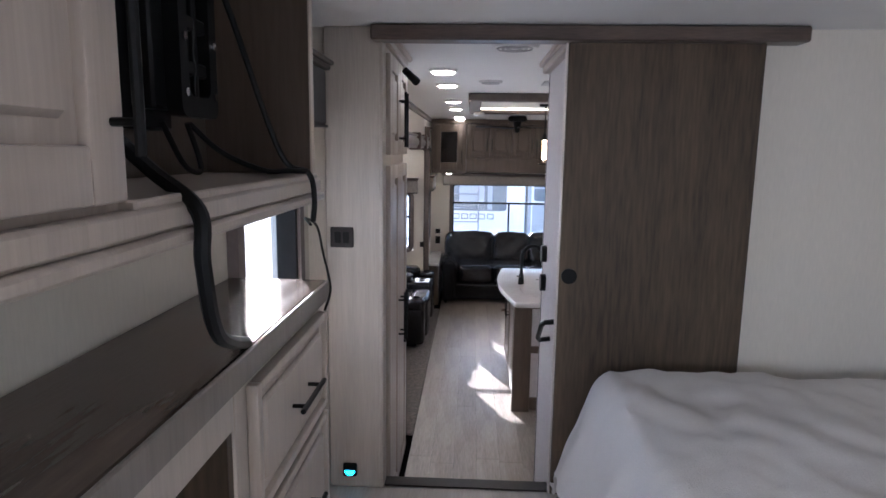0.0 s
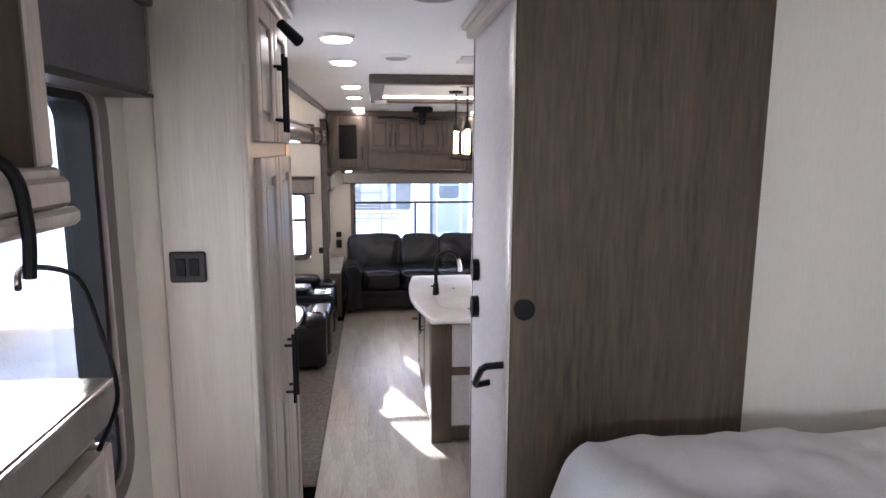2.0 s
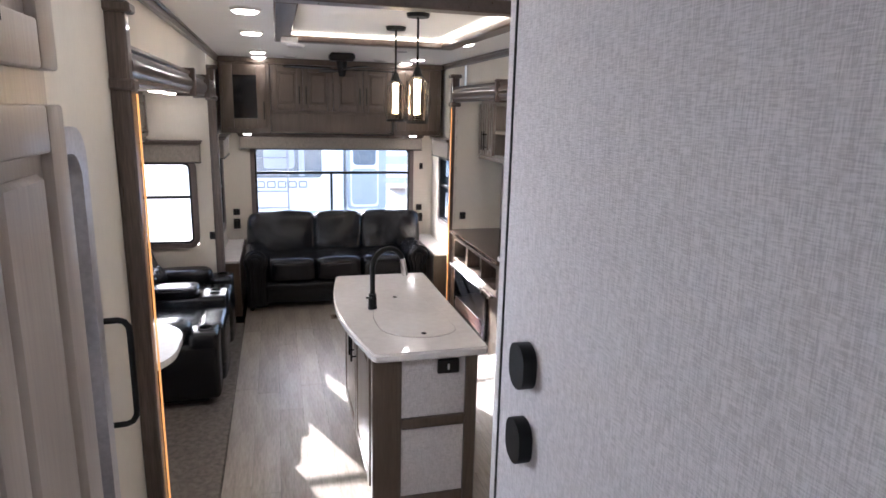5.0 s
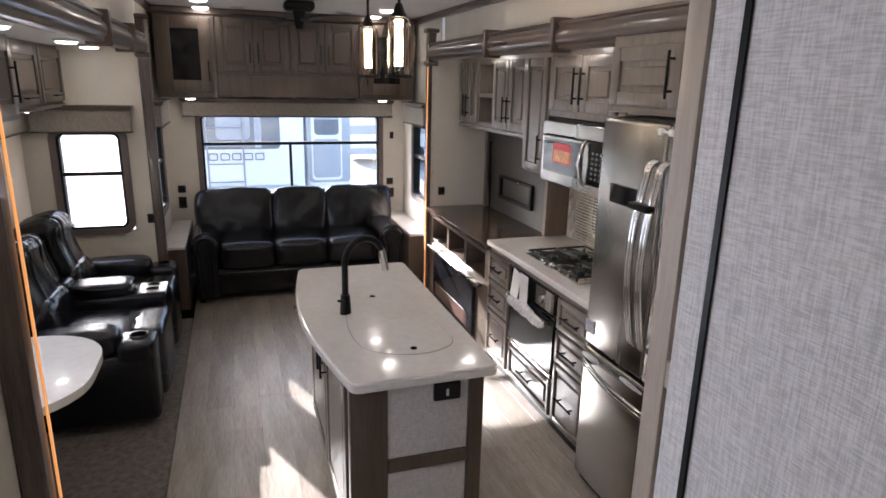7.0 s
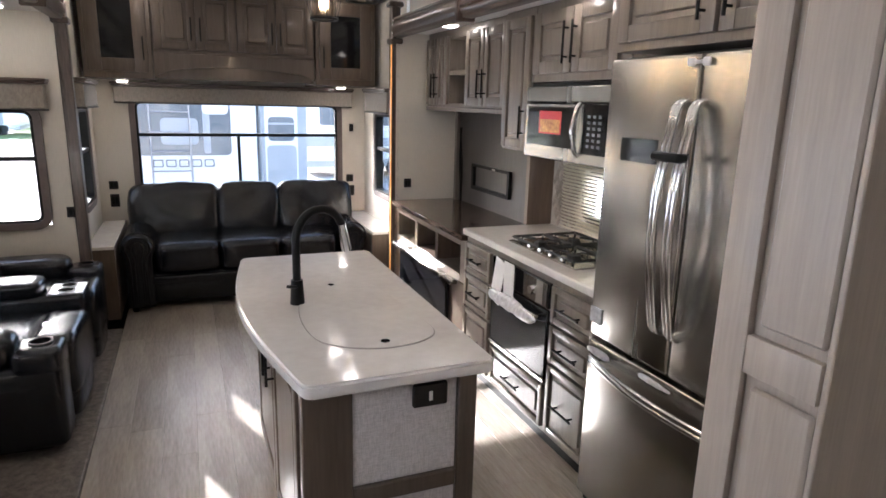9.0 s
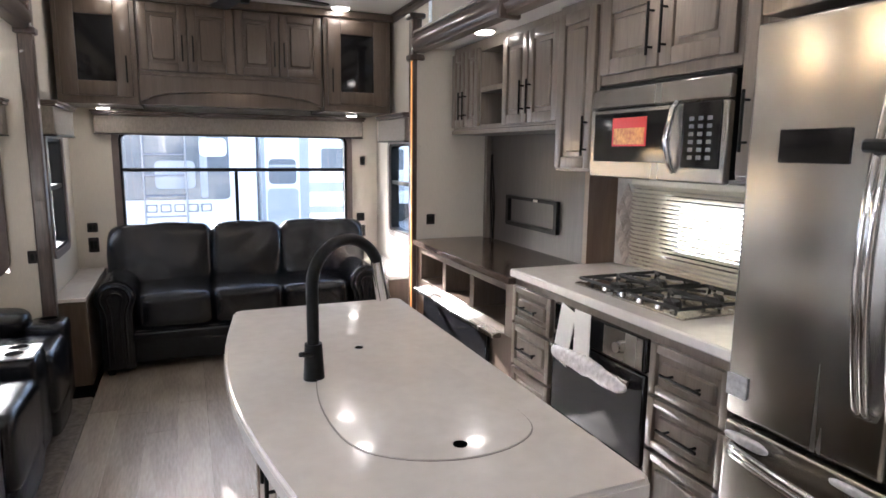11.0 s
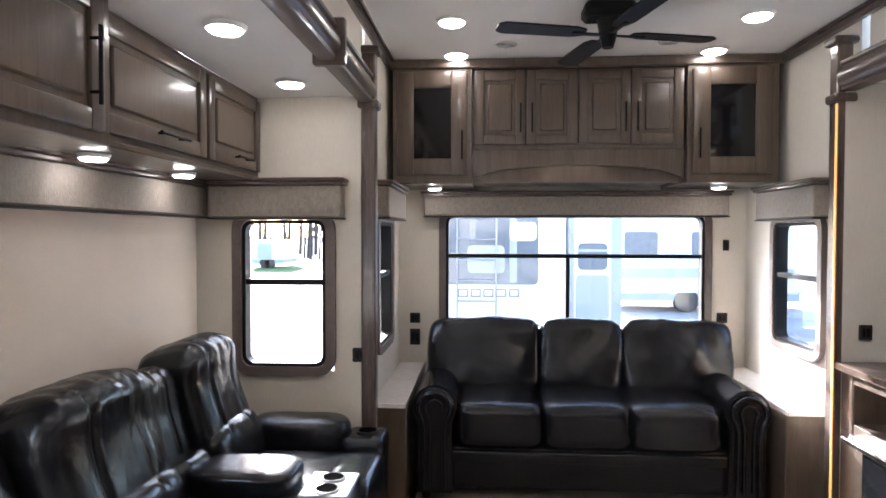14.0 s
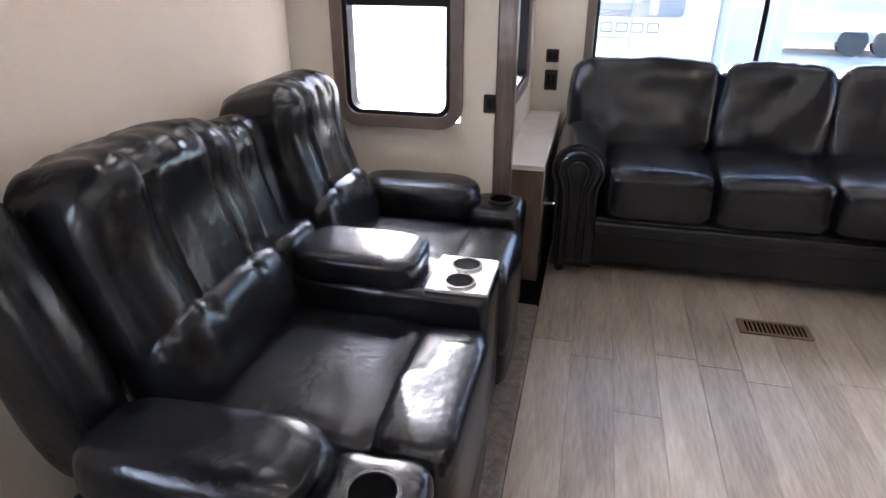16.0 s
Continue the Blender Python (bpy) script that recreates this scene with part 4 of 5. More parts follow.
put("knob", rod(bmesh.new(), (KF - 0.0236, 5.555, 0.77), (KF - 0.05, 5.555, 0.77), 0.024, 0.020, 20), CHROME, ov, True)
bx("bottom_trim", (KF - 0.026, KF + 0.001, 5.43, 5.995, 0.345, 0.368), STEEL, ov, bevel=0.003)
bm = bmesh.new()
rod(bm, (KF - 0.055, 5.47, 0.665), (KF - 0.055, 5.96, 0.665), 0.010)
for y in (5.49, 5.94):
    rod(bm, (KF - 0.055, y, 0.665), (KF - 0.02, y, 0.665), 0.007)
put("handle", bm, CHROME, ov, True)
put("plastic_film", cushion(bmesh.new(), (KF - 0.06, 5.70, 0.648), (0.045, 0.46, 0.075), p=2.6, n=12, wrinkle=0.022), GREYP, ov, True)
bm = boxes(bmesh.new(), (KF - 0.050, KF - 0.046, 5.80, 5.90, 0.60, 0.84))
bmesh.ops.rotate(bm, cent=(KF, 5.85, 0.84), matrix=Euler((radians(14), 0, 0)).to_matrix(), verts=bm.verts)
boxes(bm, (KF - 0.056, KF - 0.052, 5.70, 5.80, 0.62, 0.85))
tg = put("oven_leaflet", bm, PLASTIC, ov, label="white paper leaflets hanging from the oven")
ck = root("gas_cooktop", 1.87, 5.66, 0.904, "stainless gas cooktop with black cast iron grates", "cooktop")
bx("tray", (1.66, 2.06, 5.36, 5.98, 0.9045, 0.914), STEEL, ck, bevel=0.004)
bm = bmesh.new()
for gx, gy in ((1.76, 5.52), (1.96, 5.52), (1.76, 5.82), (1.96, 5.82)):
    for a in range(4):
        c_, s_ = math.cos(a * math.pi / 2 + 0.785), math.sin(a * math.pi / 2 + 0.785)
        tube(bm, [(gx + 0.03 * c_, gy + 0.03 * s_, 0.944), (gx + 0.085 * c_, gy + 0.115 * s_, 0.944), (gx + 0.09 * c_, gy + 0.125 * s_, 0.915)], 0.006, 6)
    tube(bm, [(gx - 0.09, gy - 0.13, 0.936), (gx + 0.09, gy - 0.13, 0.936), (gx + 0.09, gy + 0.13, 0.936), (gx - 0.09, gy + 0.13, 0.936)], 0.007, 6, True)
put("grate", bm, IRON, ck, True)
bm = bmesh.new()
for gx, gy in ((1.76, 5.52), (1.96, 5.52), (1.76, 5.82), (1.96, 5.82)):
    put("burner", rod(bmesh.new(), (gx, gy, 0.9145), (gx, gy, 0.932), 0.036, 0.030, 20), IRON, ck, True)
bm = bmesh.new()
for i in range(4):
    put("knob", rod(bmesh.new(), (1.685, 5.50 + 0.1 * i, 0.9145), (1.685, 5.50 + 0.1 * i, 0.938), 0.017, 0.014, 16), CHROME, ck, True)

struct("wall_backsplash", wall_with_holes("x", RX - 0.012, RX - 0.004, 5.07, 6.352, 0.906, 1.36, [(5.42, 6.02, 0.98, 1.27)]), mat("backsplash_grout", (0.62, 0.57, 0.50), 0.7), "backsplash wall with pale grout")
bl = root("window_blind", RX - 0.03, 5.78, 0.92, "cream horizontal slat blind over the kitchen window", "window blind")
bx("head_rail", (RX - 0.055, RX - 0.020, 5.40, 6.20, 1.305, 1.335), BLIND, bl, bevel=0.003)
bm0 = boxes(bmesh.new(), (-0.0125, 0.0125, -0.40, 0.40, -0.001, 0.001))
slat_me = bpy.data.meshes.new("slat")
bmesh.ops.rotate(bm0, cent=(0, 0, 0), matrix=Euler((0, radians(38), 0)).to_matrix(), verts=bm0.verts)
bm0.to_mesh(slat_me)
bm0.free()
slat_me.materials.append(BLIND)
for i in range(20):
    o = new("slat", slat_me)
    o.parent = bl
    o.location = Vector((RX - 0.038, 5.80, 0.925 + 0.0195 * i)) - bl.location

fr = root("refrigerator", 1.84, 4.62, 0, "stainless french door refrigerator with bottom freezer", "refrigerator")
bx("case", (1.60, RX - 0.004, 4.15, 5.055, 0.02, 1.785), mat("dark_fridge_case", (0.12, 0.12, 0.12), 0.5), fr, bevel=0.004)
bx("door", (1.53, 1.598, 4.622, 5.05, 0.742, 1.775), STEEL, fr, bevel=0.014, seg=3)
bx("door", (1.53, 1.598, 4.155, 4.616, 0.742, 1.775), STEEL, fr, bevel=0.014, seg=3)
bx("freezer_drawer", (1.53, 1.598, 4.155, 5.05, 0.05, 0.728), STEEL, fr, bevel=0.014, seg=3)
bx("kick_plate", (1.57, 1.60, 4.155, 5.05, 0.0, 0.048), BLACK, fr)
for y in (4.664, 4.592):
    bm = bmesh.new()
    for dy in (-0.009, 0.009):
        tube(bm, [(1.532, y + dy, 0.885), (1.505, y + dy, 0.895)] + [(1.495 - 0.045 * math.sin(math.pi * i / 14), y + dy, 0.91 + 0.70 * i / 14) for i in range(15)] + [(1.505, y + dy, 1.625), (1.532, y + dy, 1.635)], 0.0105, 10)
    put("handle", bm, CHROME, fr, True)
bm = bmesh.new()
for dz in (-0.009, 0.009):
    tube(bm, [(1.532, 4.21, 0.665 + dz), (1.50, 4.23, 0.665 + dz)] + [(1.492 - 0.042 * math.sin(math.pi * i / 14), 4.25 + 0.72 * i / 14, 0.665 + dz) for i in range(15)] + [(1.50, 4.99, 0.665 + dz), (1.532, 5.01, 0.665 + dz)], 0.0105, 10)
put("handle", bm, CHROME, fr, True)
bx("strap", [(1.432, 1.475, 4.568, 4.688, 1.455, 1.482)], BLACK, fr, bevel=0.006)
for yy, zz, ln in ((4.64, 0.715, 0.16), (4.95, 0.70, 0.14)):
    put("plastic_film", cushion(bmesh.new(), (1.505, yy, zz), (0.022, ln, 0.03), p=2.4, n=10, wrinkle=0.014, seed=yy), GREYP, fr, True)
bx("display", (1.5255, 1.5298, 4.77, 4.95, 1.43, 1.51), BLACKG, fr, bevel=0.001)
bx("film_tab", (1.526, 1.5298, 4.98, 5.045, 0.80, 0.86), GREYP, fr)
bx("hinge_cap", [(1.515, 1.5298, 4.575, 4.605, 1.735, 1.76), (1.515, 1.5298, 4.635, 4.665, 1.735, 1.76), (1.518, 1.5298, 4.60, 4.64, 1.742, 1.753)], PLASTIC, fr, bevel=0.005)
# tall cabinet between the hall and the refrigerator
ep = root("tall_cabinet", 1.41, 3.93, 0, "grey-brown tall cabinet with raised panels beside the refrigerator", "cabinet")
bx("body", (1.122, XR - 0.004, 3.814, 4.055, 0, TOP - 0.004), PALECAB, ep, bevel=0.003)
bx("plain_board", (1.108, XR - 0.006, 3.800, 3.813, 0.02, TOP - 0.006), PALECAB, ep, bevel=0.003)
bx("frame", [(1.102, 1.1215, 3.974, 4.053, 0.0, TOP - 0.006), (1.103, 1.1215, 3.815, 3.974, 1.105, 1.185), (1.103, 1.1215, 3.815, 3.974, 0.0, 0.10), (1.103, 1.1215, 3.815, 3.974, 2.36, TOP - 0.007)], PALECAB, ep, bevel=0.004, seg=2)
for z0, z1 in ((0.10, 1.105), (1.185, 2.36)):
    bx("panel", (1.106, 1.1212, 3.816, 3.955, z0 + 0.022, z1 - 0.022), PALECAB, ep, bevel=0.008)
struct("wall_fridge_return", (1.19, RX, 4.06, 4.10, 0, TOP), WALL, "cream papered return beside the refrigerator")


# ---- ceiling things ----
for x, y in ((-0.165, 3.36), (-0.17, 4.07), (-0.175, 5.39), (-0.18, 6.36), (-0.175, 7.84), (-0.18, 8.40), (1.25, 7.85), (1.25, 8.40), (1.25, 6.36), (1.25, 5.39), (1.25, 4.3)):
    downlight(x, y, TOP)
for x, y, z in ((-0.85, 7.48, SLT), (-0.83, 6.76, SLT), (-0.83, 5.6, SLT), (1.72, 7.02, SLT + 0.02), (1.68, 5.65, SLT + 0.02)):
    downlight(x, y, z, 0.055)
for x, y, z in ((-0.33, 8.72, 1.73), (1.40, 8.72, 1.73), (-1.24, 6.72, 1.685), (-1.24, 7.3, 1.685)):
    downlight(x, y, z, 0.04, "under-cabinet lights")


def ceiling_vent(x, y, r=0.10):
    v = root("ceiling_vent", x, y, TOP, "round white ceiling air vent", "vent", "ceiling vents")
    bm = bmesh.new()
    rod(bm, (x, y, TOP - 0.001), (x, y, TOP - 0.012), r, r * 0.9, 28)
    put("rim", bm, PLASTIC, v, True)
    bm = bmesh.new()
    for k in (0.3, 0.5, 0.7):
        tube(bm, [(x + r * k * math.cos(a), y + r * k * math.sin(a), TOP - 0.013) for a in [2 * math.pi * i / 24 for i in range(24)]], 0.004, 6, True)
    put("louvre", bm, mat("vent_grey", (0.45, 0.45, 0.45), 0.5, bump=0), v, True)


for x, y in ((0.16, 2.60), (0.1, 3.9), (0.12, 7.15), (0.95, 7.15), (0.10, 8.2), (0.95, 8.2)):
    ceiling_vent(x, y, 0.10 if y < 3 else 0.075)
ac = root("ceiling_grille", 0.6, 3.95, TOP - 0.01, "white rectangular air return grille", "vent")
bx("plate", [(0.42, 0.80, 3.85, 4.05, TOP - 0.012, TOP - 0.001)], mat("grille_grey", (0.55, 0.55, 0.55), 0.6), ac, bevel=0.003)
tray = root("ceiling_tray", 0.56, 5.6, TOP - 0.06, "dark wood ceiling tray frame with warm cove lighting", "ceiling tray")
bx("frame", [(-0.04, 1.16, 4.66, 4.76, TOP - 0.06, TOP - 0.001), (-0.04, 1.16, 6.26, 6.36, TOP - 0.06, TOP - 0.001), (-0.04, 0.06, 4.76, 6.26, TOP - 0.06, TOP - 0.001), (1.06, 1.16, 4.76, 6.26, TOP - 0.06, TOP - 0.001)], TRIM, tray, bevel=0.008)
bx("glow_strip", [(0.07, 1.05, 6.245, 6.257, TOP - 0.02, TOP - 0.008), (1.043, 1.055, 4.8, 6.24, TOP - 0.02, TOP - 0.008)], COVE, tray)
bx("corner_box", [(0.0, 0.10, 6.0, 6.14, TOP - 0.09, TOP - 0.061)], PLASTIC, tray, bevel=0.006)


def pendant(x, y):
    p = root("pendant_lamp", x, y, 1.90, "black cage pendant lamp with clear glass and lit filament bulb", "pendant lamp", "island pendants")
    bm = bmesh.new()
    rod(bm, (x, y, TOP - 0.001), (x, y, TOP - 0.02), 0.06, 0.055, 20)
    rod(bm, (x, y, TOP - 0.02), (x, y, 2.20), 0.006, n=8)
    rod(bm, (x, y, 2.15), (x, y, 2.20), 0.03, 0.012, 14)
    put("stem", bm, BLACK, p, True)
    bm = bmesh.new()
    rod(bm, (x, y, 1.965), (x, y, 2.14), 0.017, n=14)
    put("bulb", bm, FILAMENT, p, True)
    bm = bmesh.new()
    for k in range(8):
        a = 2 * math.pi * k / 8
        tube(bm, [(x + r * math.cos(a), y + r * math.sin(a), z) for r, z in ((0.02, 2.17), (0.055, 2.12), (0.072, 2.05), (0.064, 1.97), (0.05, 1.925))], 0.0022, 5)
    tube(bm, [(x + 0.05 * math.cos(a), y + 0.05 * math.sin(a), 1.925) for a in [2 * math.pi * i / 24 for i in range(24)]], 0.007, 6, True)
    put("cage", bm, BLACK, p, True)
    bm = bmesh.new()
    o = [(x + 0.046 * math.cos(a), y + 0.046 * math.sin(a)) for a in [2 * math.pi * i / 24 for i in range(24)]]
    i_ = [(x + 0.043 * math.cos(a), y + 0.043 * math.sin(a)) for a in [2 * math.pi * i / 24 for i in range(24)]]
    g = put("shade", frame_loop(bm, o, i_, "z", 1.935, 2.13), SMOKE, p, True)
    g.visible_shadow = False


pendant(0.66, 5.20)
pendant(0.65, 5.75)
fan = root("ceiling_fan", 0.53, 7.67, 2.2, "black four-blade ceiling fan at rest", "ceiling fan")
bm = bmesh.new()
boxes(bm, (0.42, 0.64, 7.59, 7.75, TOP - 0.07, TOP - 0.001), bevel=0.02)
rod(bm, (0.53, 7.67, TOP - 0.07), (0.53, 7.67, 2.30), 0.050, 0.036, 20)
rod(bm, (0.53, 7.67, 2.30), (0.53, 7.67, 2.262), 0.036, 0.024, 20)
put("motor", bm, BLACK, fan, True)
for k in range(4):
    a = radians(14 + 90 * k)
    bm = bmesh.new()
    prism(bm, [(0.11, -0.03), (0.16, -0.05), (0.48, -0.055), (0.51, -0.03), (0.51, 0.03), (0.48, 0.055), (0.16, 0.05), (0.11, 0.03)], "z", -0.004, 0.004)
    boxes(bm, (0.03, 0.17, -0.012, 0.012, -0.010, -0.0045))
    bm.transform(pose(0.53, 7.67, 2.325, 0, 0, math.degrees(a)) @ pose(0, 0, 0, 5, 0, 0))
    put("blade", bm, BLACK, fan, True)

# amber strips on the posts, glowing to imitate their copper gleam
for px, yy in ((-0.53, 4.515), (1.56, RY1 - 0.008)):
    st = root("glow_strip", px, yy, 0.06, "amber glow added for the copper gleam along the wood post", "led strip", "post strips")
    bx("strip", (px - 0.003, px + 0.003, yy, yy + 0.010, 0.06, SLT - 0.07), STRIP, st)
for yy in (7.05, 6.2):
    struct("trim_beam_band", [(-0.635, -0.515, yy, yy + 0.035, SLT - 0.05, SLT + 0.12)], TRIM, "dark band round the beam", bevel=0.006)
for yy in (6.5, 5.6):
    struct("trim_beam_band", [(1.545, 1.66, yy, yy + 0.035, SLT - 0.03, SLT + 0.14)], TRIM, "dark band round the beam", bevel=0.006)

# wall plates
outlet("y", -1, LY1, -0.615, 0.85)
outlet("y", -1, RY1, 1.70, 0.99, 0.06, 0.07)
outlet("y", -1, YR, -0.49, 0.86)
outlet("y", -1, YR, -0.49, 0.73, 0.07, 0.11)
outlet("y", -1, YR, 1.55, 0.88)
outlet("y", -1, YR, 1.56, 0.76, 0.07, 0.10)
outlet("y", -1, YR, 1.57, 1.36, 0.04, 0.07, "small dark wall switch", "wall_switch")
outlet("y", -1, 2.215, -0.469, 1.722, 0.085, 0.075, "dark double light switch plate", "wall_switch")

# ---- floor register ----
fv = root("floor_register", 0.54, 7.83, 0.006, "bronze slotted floor register", "floor vent")
put("frame", frame_loop(bmesh.new(), round_rect(0.41, 0.68, 7.775, 7.885, 0.006), round_rect(0.43, 0.66, 7.79, 7.87, 0.004), "z", 0.0005, 0.007), VENTM, fv, True)
# Flat black sheet stands for the shade below the louvres.
bx("slot_shade", (0.43, 0.66, 7.79, 7.87, 0.0005, 0.0025), SLOT, fv)
bx("louvre", [(0.43 + 0.0165 * i, 0.437 + 0.0165 * i, 7.79, 7.87, 0.0026, 0.005) for i in range(14)], VENTM, fv)

# ---- hall ----
pn = root("pantry_cabinet", -0.46, 2.56, 0, "pale wood hall pantry with raised panel doors", "cabinet")
bx("body", (XL + 0.003, -0.325, 2.288, 2.90, 0.56, TOP - 0.003), PALECAB, pn, bevel=0.003)
bx("crown", [(XL + 0.003, -0.305, 2.288, 2.92, TOP - 0.05, TOP - 0.004), (XL + 0.003, -0.285, 2.288, 2.93, TOP - 0.025, TOP - 0.0045)], PALECAB, pn, bevel=0.006)
for z0, z1, hz in ((0.58, 1.98, 1.33), (2.02, 2.385, 2.16)):
    raised_door(pn, "x", 1, -0.325, 2.30, 2.59, z0, z1, PALECAB, (2.565, hz, 0.22, True))
    raised_door(pn, "x", 1, -0.325, 2.60, 2.88, z0, z1, PALECAB, (2.63, hz, 0.22, True))
sc = root("ceiling_camera", -0.29, 2.95, 2.36, "small black wall-mounted camera or reading light", "camera")
bm = bmesh.new()
rod(bm, (-0.284, 2.60, 2.36), (-0.24, 2.66, 2.32), 0.014, 0.018, 12)
put("body", bm, BLACK, sc, True)
struct("trim_crown_hall", [(0.322, 0.359, 2.29, 3.03, 2.40, TOP - 0.004), (0.305, 0.359, 2.29, 3.04, 2.43, TOP - 0.0045)], PALECAB, "pale wood crown strip over the hall wall", bevel=0.006)
gh = root("safety_bar", 0.35, 2.6, 1.15, "black grab handle on the hall wall", "grab handle")
bm = bmesh.new()
tube(bm, [(0.359, 2.45, 1.36), (0.31, 2.47, 1.35), (0.30, 2.50, 1.33), (0.30, 2.62, 1.24), (0.31, 2.65, 1.22), (0.359, 2.67, 1.22)], 0.011, 10)
put("bar", bm, BLACK, gh, True)
for z in (1.56, 1.42):
    th = root("wall_control", 0.35, 2.92, z, "black round-cornered wall control", "wall control", "hall controls")
    put("case", prism(bmesh.new(), round_rect(2.892, 2.958, z - 0.040, z + 0.040, 0.030, 6), "x", 0.335, 0.3595), BLACK, th, True)
ed = root("entry_door", XL - 0.03, 3.85, 0.0, "white entry door with rounded aluminium frame", "door")
bx("slab", (XL - 0.055, XL - 0.02, 3.22, 3.96, 0.02, 1.84), mat("grey_door_skin", (0.45, 0.44, 0.43), 0.5), ed, bevel=0.01)
put("frame", frame_loop(bmesh.new(), round_rect(3.17, 4.01, 0.0, 1.92, 0.10), round_rect(3.23, 3.95, 0.05, 1.85, 0.08), "x", XL - 0.018, XL + 0.02), mat("aluminium_door_frame", (0.5, 0.48, 0.5), 0.35, metal=0.7), ed, True)
rl = root("grab_rail", XL, 4.08, 0.9, "black entry grab rail", "grab handle")
bm = bmesh.new()
tube(bm, [(XL + 0.002, 4.07, 1.31), (XL + 0.045, 4.074, 1.31), (XL + 0.062, 4.077, 1.303), (XL + 0.073, 4.08, 1.285), (XL + 0.075, 4.08, 1.26), (XL + 0.075, 4.08, 1.0), (XL + 0.073, 4.08, 0.975), (XL + 0.062, 4.077, 0.957), (XL + 0.045, 4.074, 0.95), (XL + 0.002, 4.07, 0.95)], 0.010, 10)
put("bar", bm, BLACK, rl, True)

# ---- bedroom ----
sd = root("sliding_door", 0.64, 2.16, BED, "dark walnut sliding barn door, slid open", "door")
bx("slab", (0.318, 0.975, 2.196, 2.234, BED + 0.012, 2.425), WALNUT, sd, bevel=0.004)
bm = bmesh.new()
rod(bm, (0.353, 2.1955, 1.60), (0.353, 2.189, 1.60), 0.028, n=28)
put("finger_pull", bm, BLACK, sd, True)
bx("edge_strip", (0.312, 0.3175, 2.197, 2.233, BED + 0.012, 2.425), mat("bright_edge", (0.6, 0.55, 0.5), 0.3, metal=0.6), sd)
struct("trim_door_beam", [(-0.353, 1.095, 2.15, 2.238, 2.405, TOP - 0.004)], TRIMX, "dark stained beam over the sliding door", bevel=0.006)
struct("trim_threshold", (-0.32, 0.34, 2.23, 2.292, BED + 0.001, BED + 0.008), BROWNP, "dark threshold strip in the doorway")
struct("trim_jamb_left", (-0.335, -0.318, 2.212, 2.286, BED, 2.43), PALE, "pale wood door jamb", bevel=0.004)
nl = root("night_light", -0.447, 2.19, 0.80, "small black night light glowing blue", "night light")
bx("case", (-0.475, -0.42, 2.198, 2.2145, 0.79, 0.845), BLACK, nl, bevel=0.008, seg=2)
put("lens", prism(bmesh.new(), [(-0.447 + 0.02 * math.cos(a), 0.818 + 0.02 * math.sin(a)) for a in [math.pi + math.pi * i / 12 for i in range(13)]], "y", 2.194, 2.1975), BLUE, nl)

bed = root("bed", 1.03, 0.4, BED, "bed with rumpled white sheet over the mattress", "bed")
bx("base", (0.46, 1.66, -1.4, 2.02, BED, 1.0), WALNUT, bed, bevel=0.01)
bm = bmesh.new()
NX, NY = 80, 170
grid = {}
for i in range(NX + 1):
    for j in range(NY + 1):
        u, v = i / NX * 1.72, j / NY * 4.1
        ex, ey = max(0.0, 0.42 - u), max(0.0, v - 3.63)
        x, y, z = 0.44 + (u - 0.42 if u > 0.42 else 0), -1.55 + min(v, 3.63), 1.288
        rr = 0.06
        for e, s in ((ex, "x"), (ey, "y")):
            if e > 0:
                a = min(e / rr, math.pi / 2)
                off, dn = rr * math.sin(a), rr * (1 - math.cos(a)) + max(0, e - rr * math.pi / 2)
                flare = 0.34 * max(0, e - rr)
                if s == "x":
                    x -= off - rr + flare
                else:
                    y += off - rr + flare
                z -= dn
        if ex == 0:
            x += rr
        w = 0.016 * noise.noise(Vector((u * 3.1, v * 3.1, 1))) + 0.026 * abs(noise.noise(Vector((u * 5 + v * 3, v * 5 - u * 4, 5)))) + 0.004 * noise.noise(Vector((u * 17, v * 17, 2))) + 0.007 * (1 - abs(noise.noise(Vector((u * 3.3 + 0.4 * v, v * 2.6, 9))))) ** 14 + 0.006 * (1 - abs(noise.noise(Vector((u * 6 - v, v * 5 + u, 3))))) ** 10
        if ex > 0.05:
            x += 0.03 * noise.noise(Vector((0, v * 7, 4))) * min(1, ex * 4)
        if ey > 0.05:
            y += 0.025 * noise.noise(Vector((u * 7, 0, 4))) * min(1, ey * 4)
        grid[i, j] = bm.verts.new((x, y, max(z + w, BED + 0.06)))
for i in range(NX):
    for j in range(NY):
        bm.faces.new((grid[i, j], grid[i + 1, j], grid[i + 1, j + 1], grid[i, j + 1]))
put("sheet", bm, LINENBED, bed, True)
soft("mattress", bed, (1.05, 0.30, 1.14), (1.20, 3.40, 0.28), LINENBED, p=9, wrinkle=0)

dr = root("dresser", -0.47, 0, BED, "washed wood bedroom dresser with dark top", "dresser")
bx("body", [(XL + 0.003, -0.365, 0.90, 1.44, BED, 1.675), (XL + 0.003, -0.365, -0.6, 0.20, BED, 1.675), (XL + 0.003, -0.365, 0.20, 0.90, BED, 0.98), (XL + 0.003, -0.365, 0.20, 0.90, 1.60, 1.675), (XL + 0.003, -0.56, 0.20, 0.90, 0.98, 1.60)], PALECAB, dr, bevel=0.003)
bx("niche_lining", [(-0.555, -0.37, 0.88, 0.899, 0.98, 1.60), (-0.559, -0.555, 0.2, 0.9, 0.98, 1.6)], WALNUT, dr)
bx("top", (XL + 0.003, -0.352, -0.6, 1.475, 1.685, 1.722), DKTOP, dr, bevel=0.005)
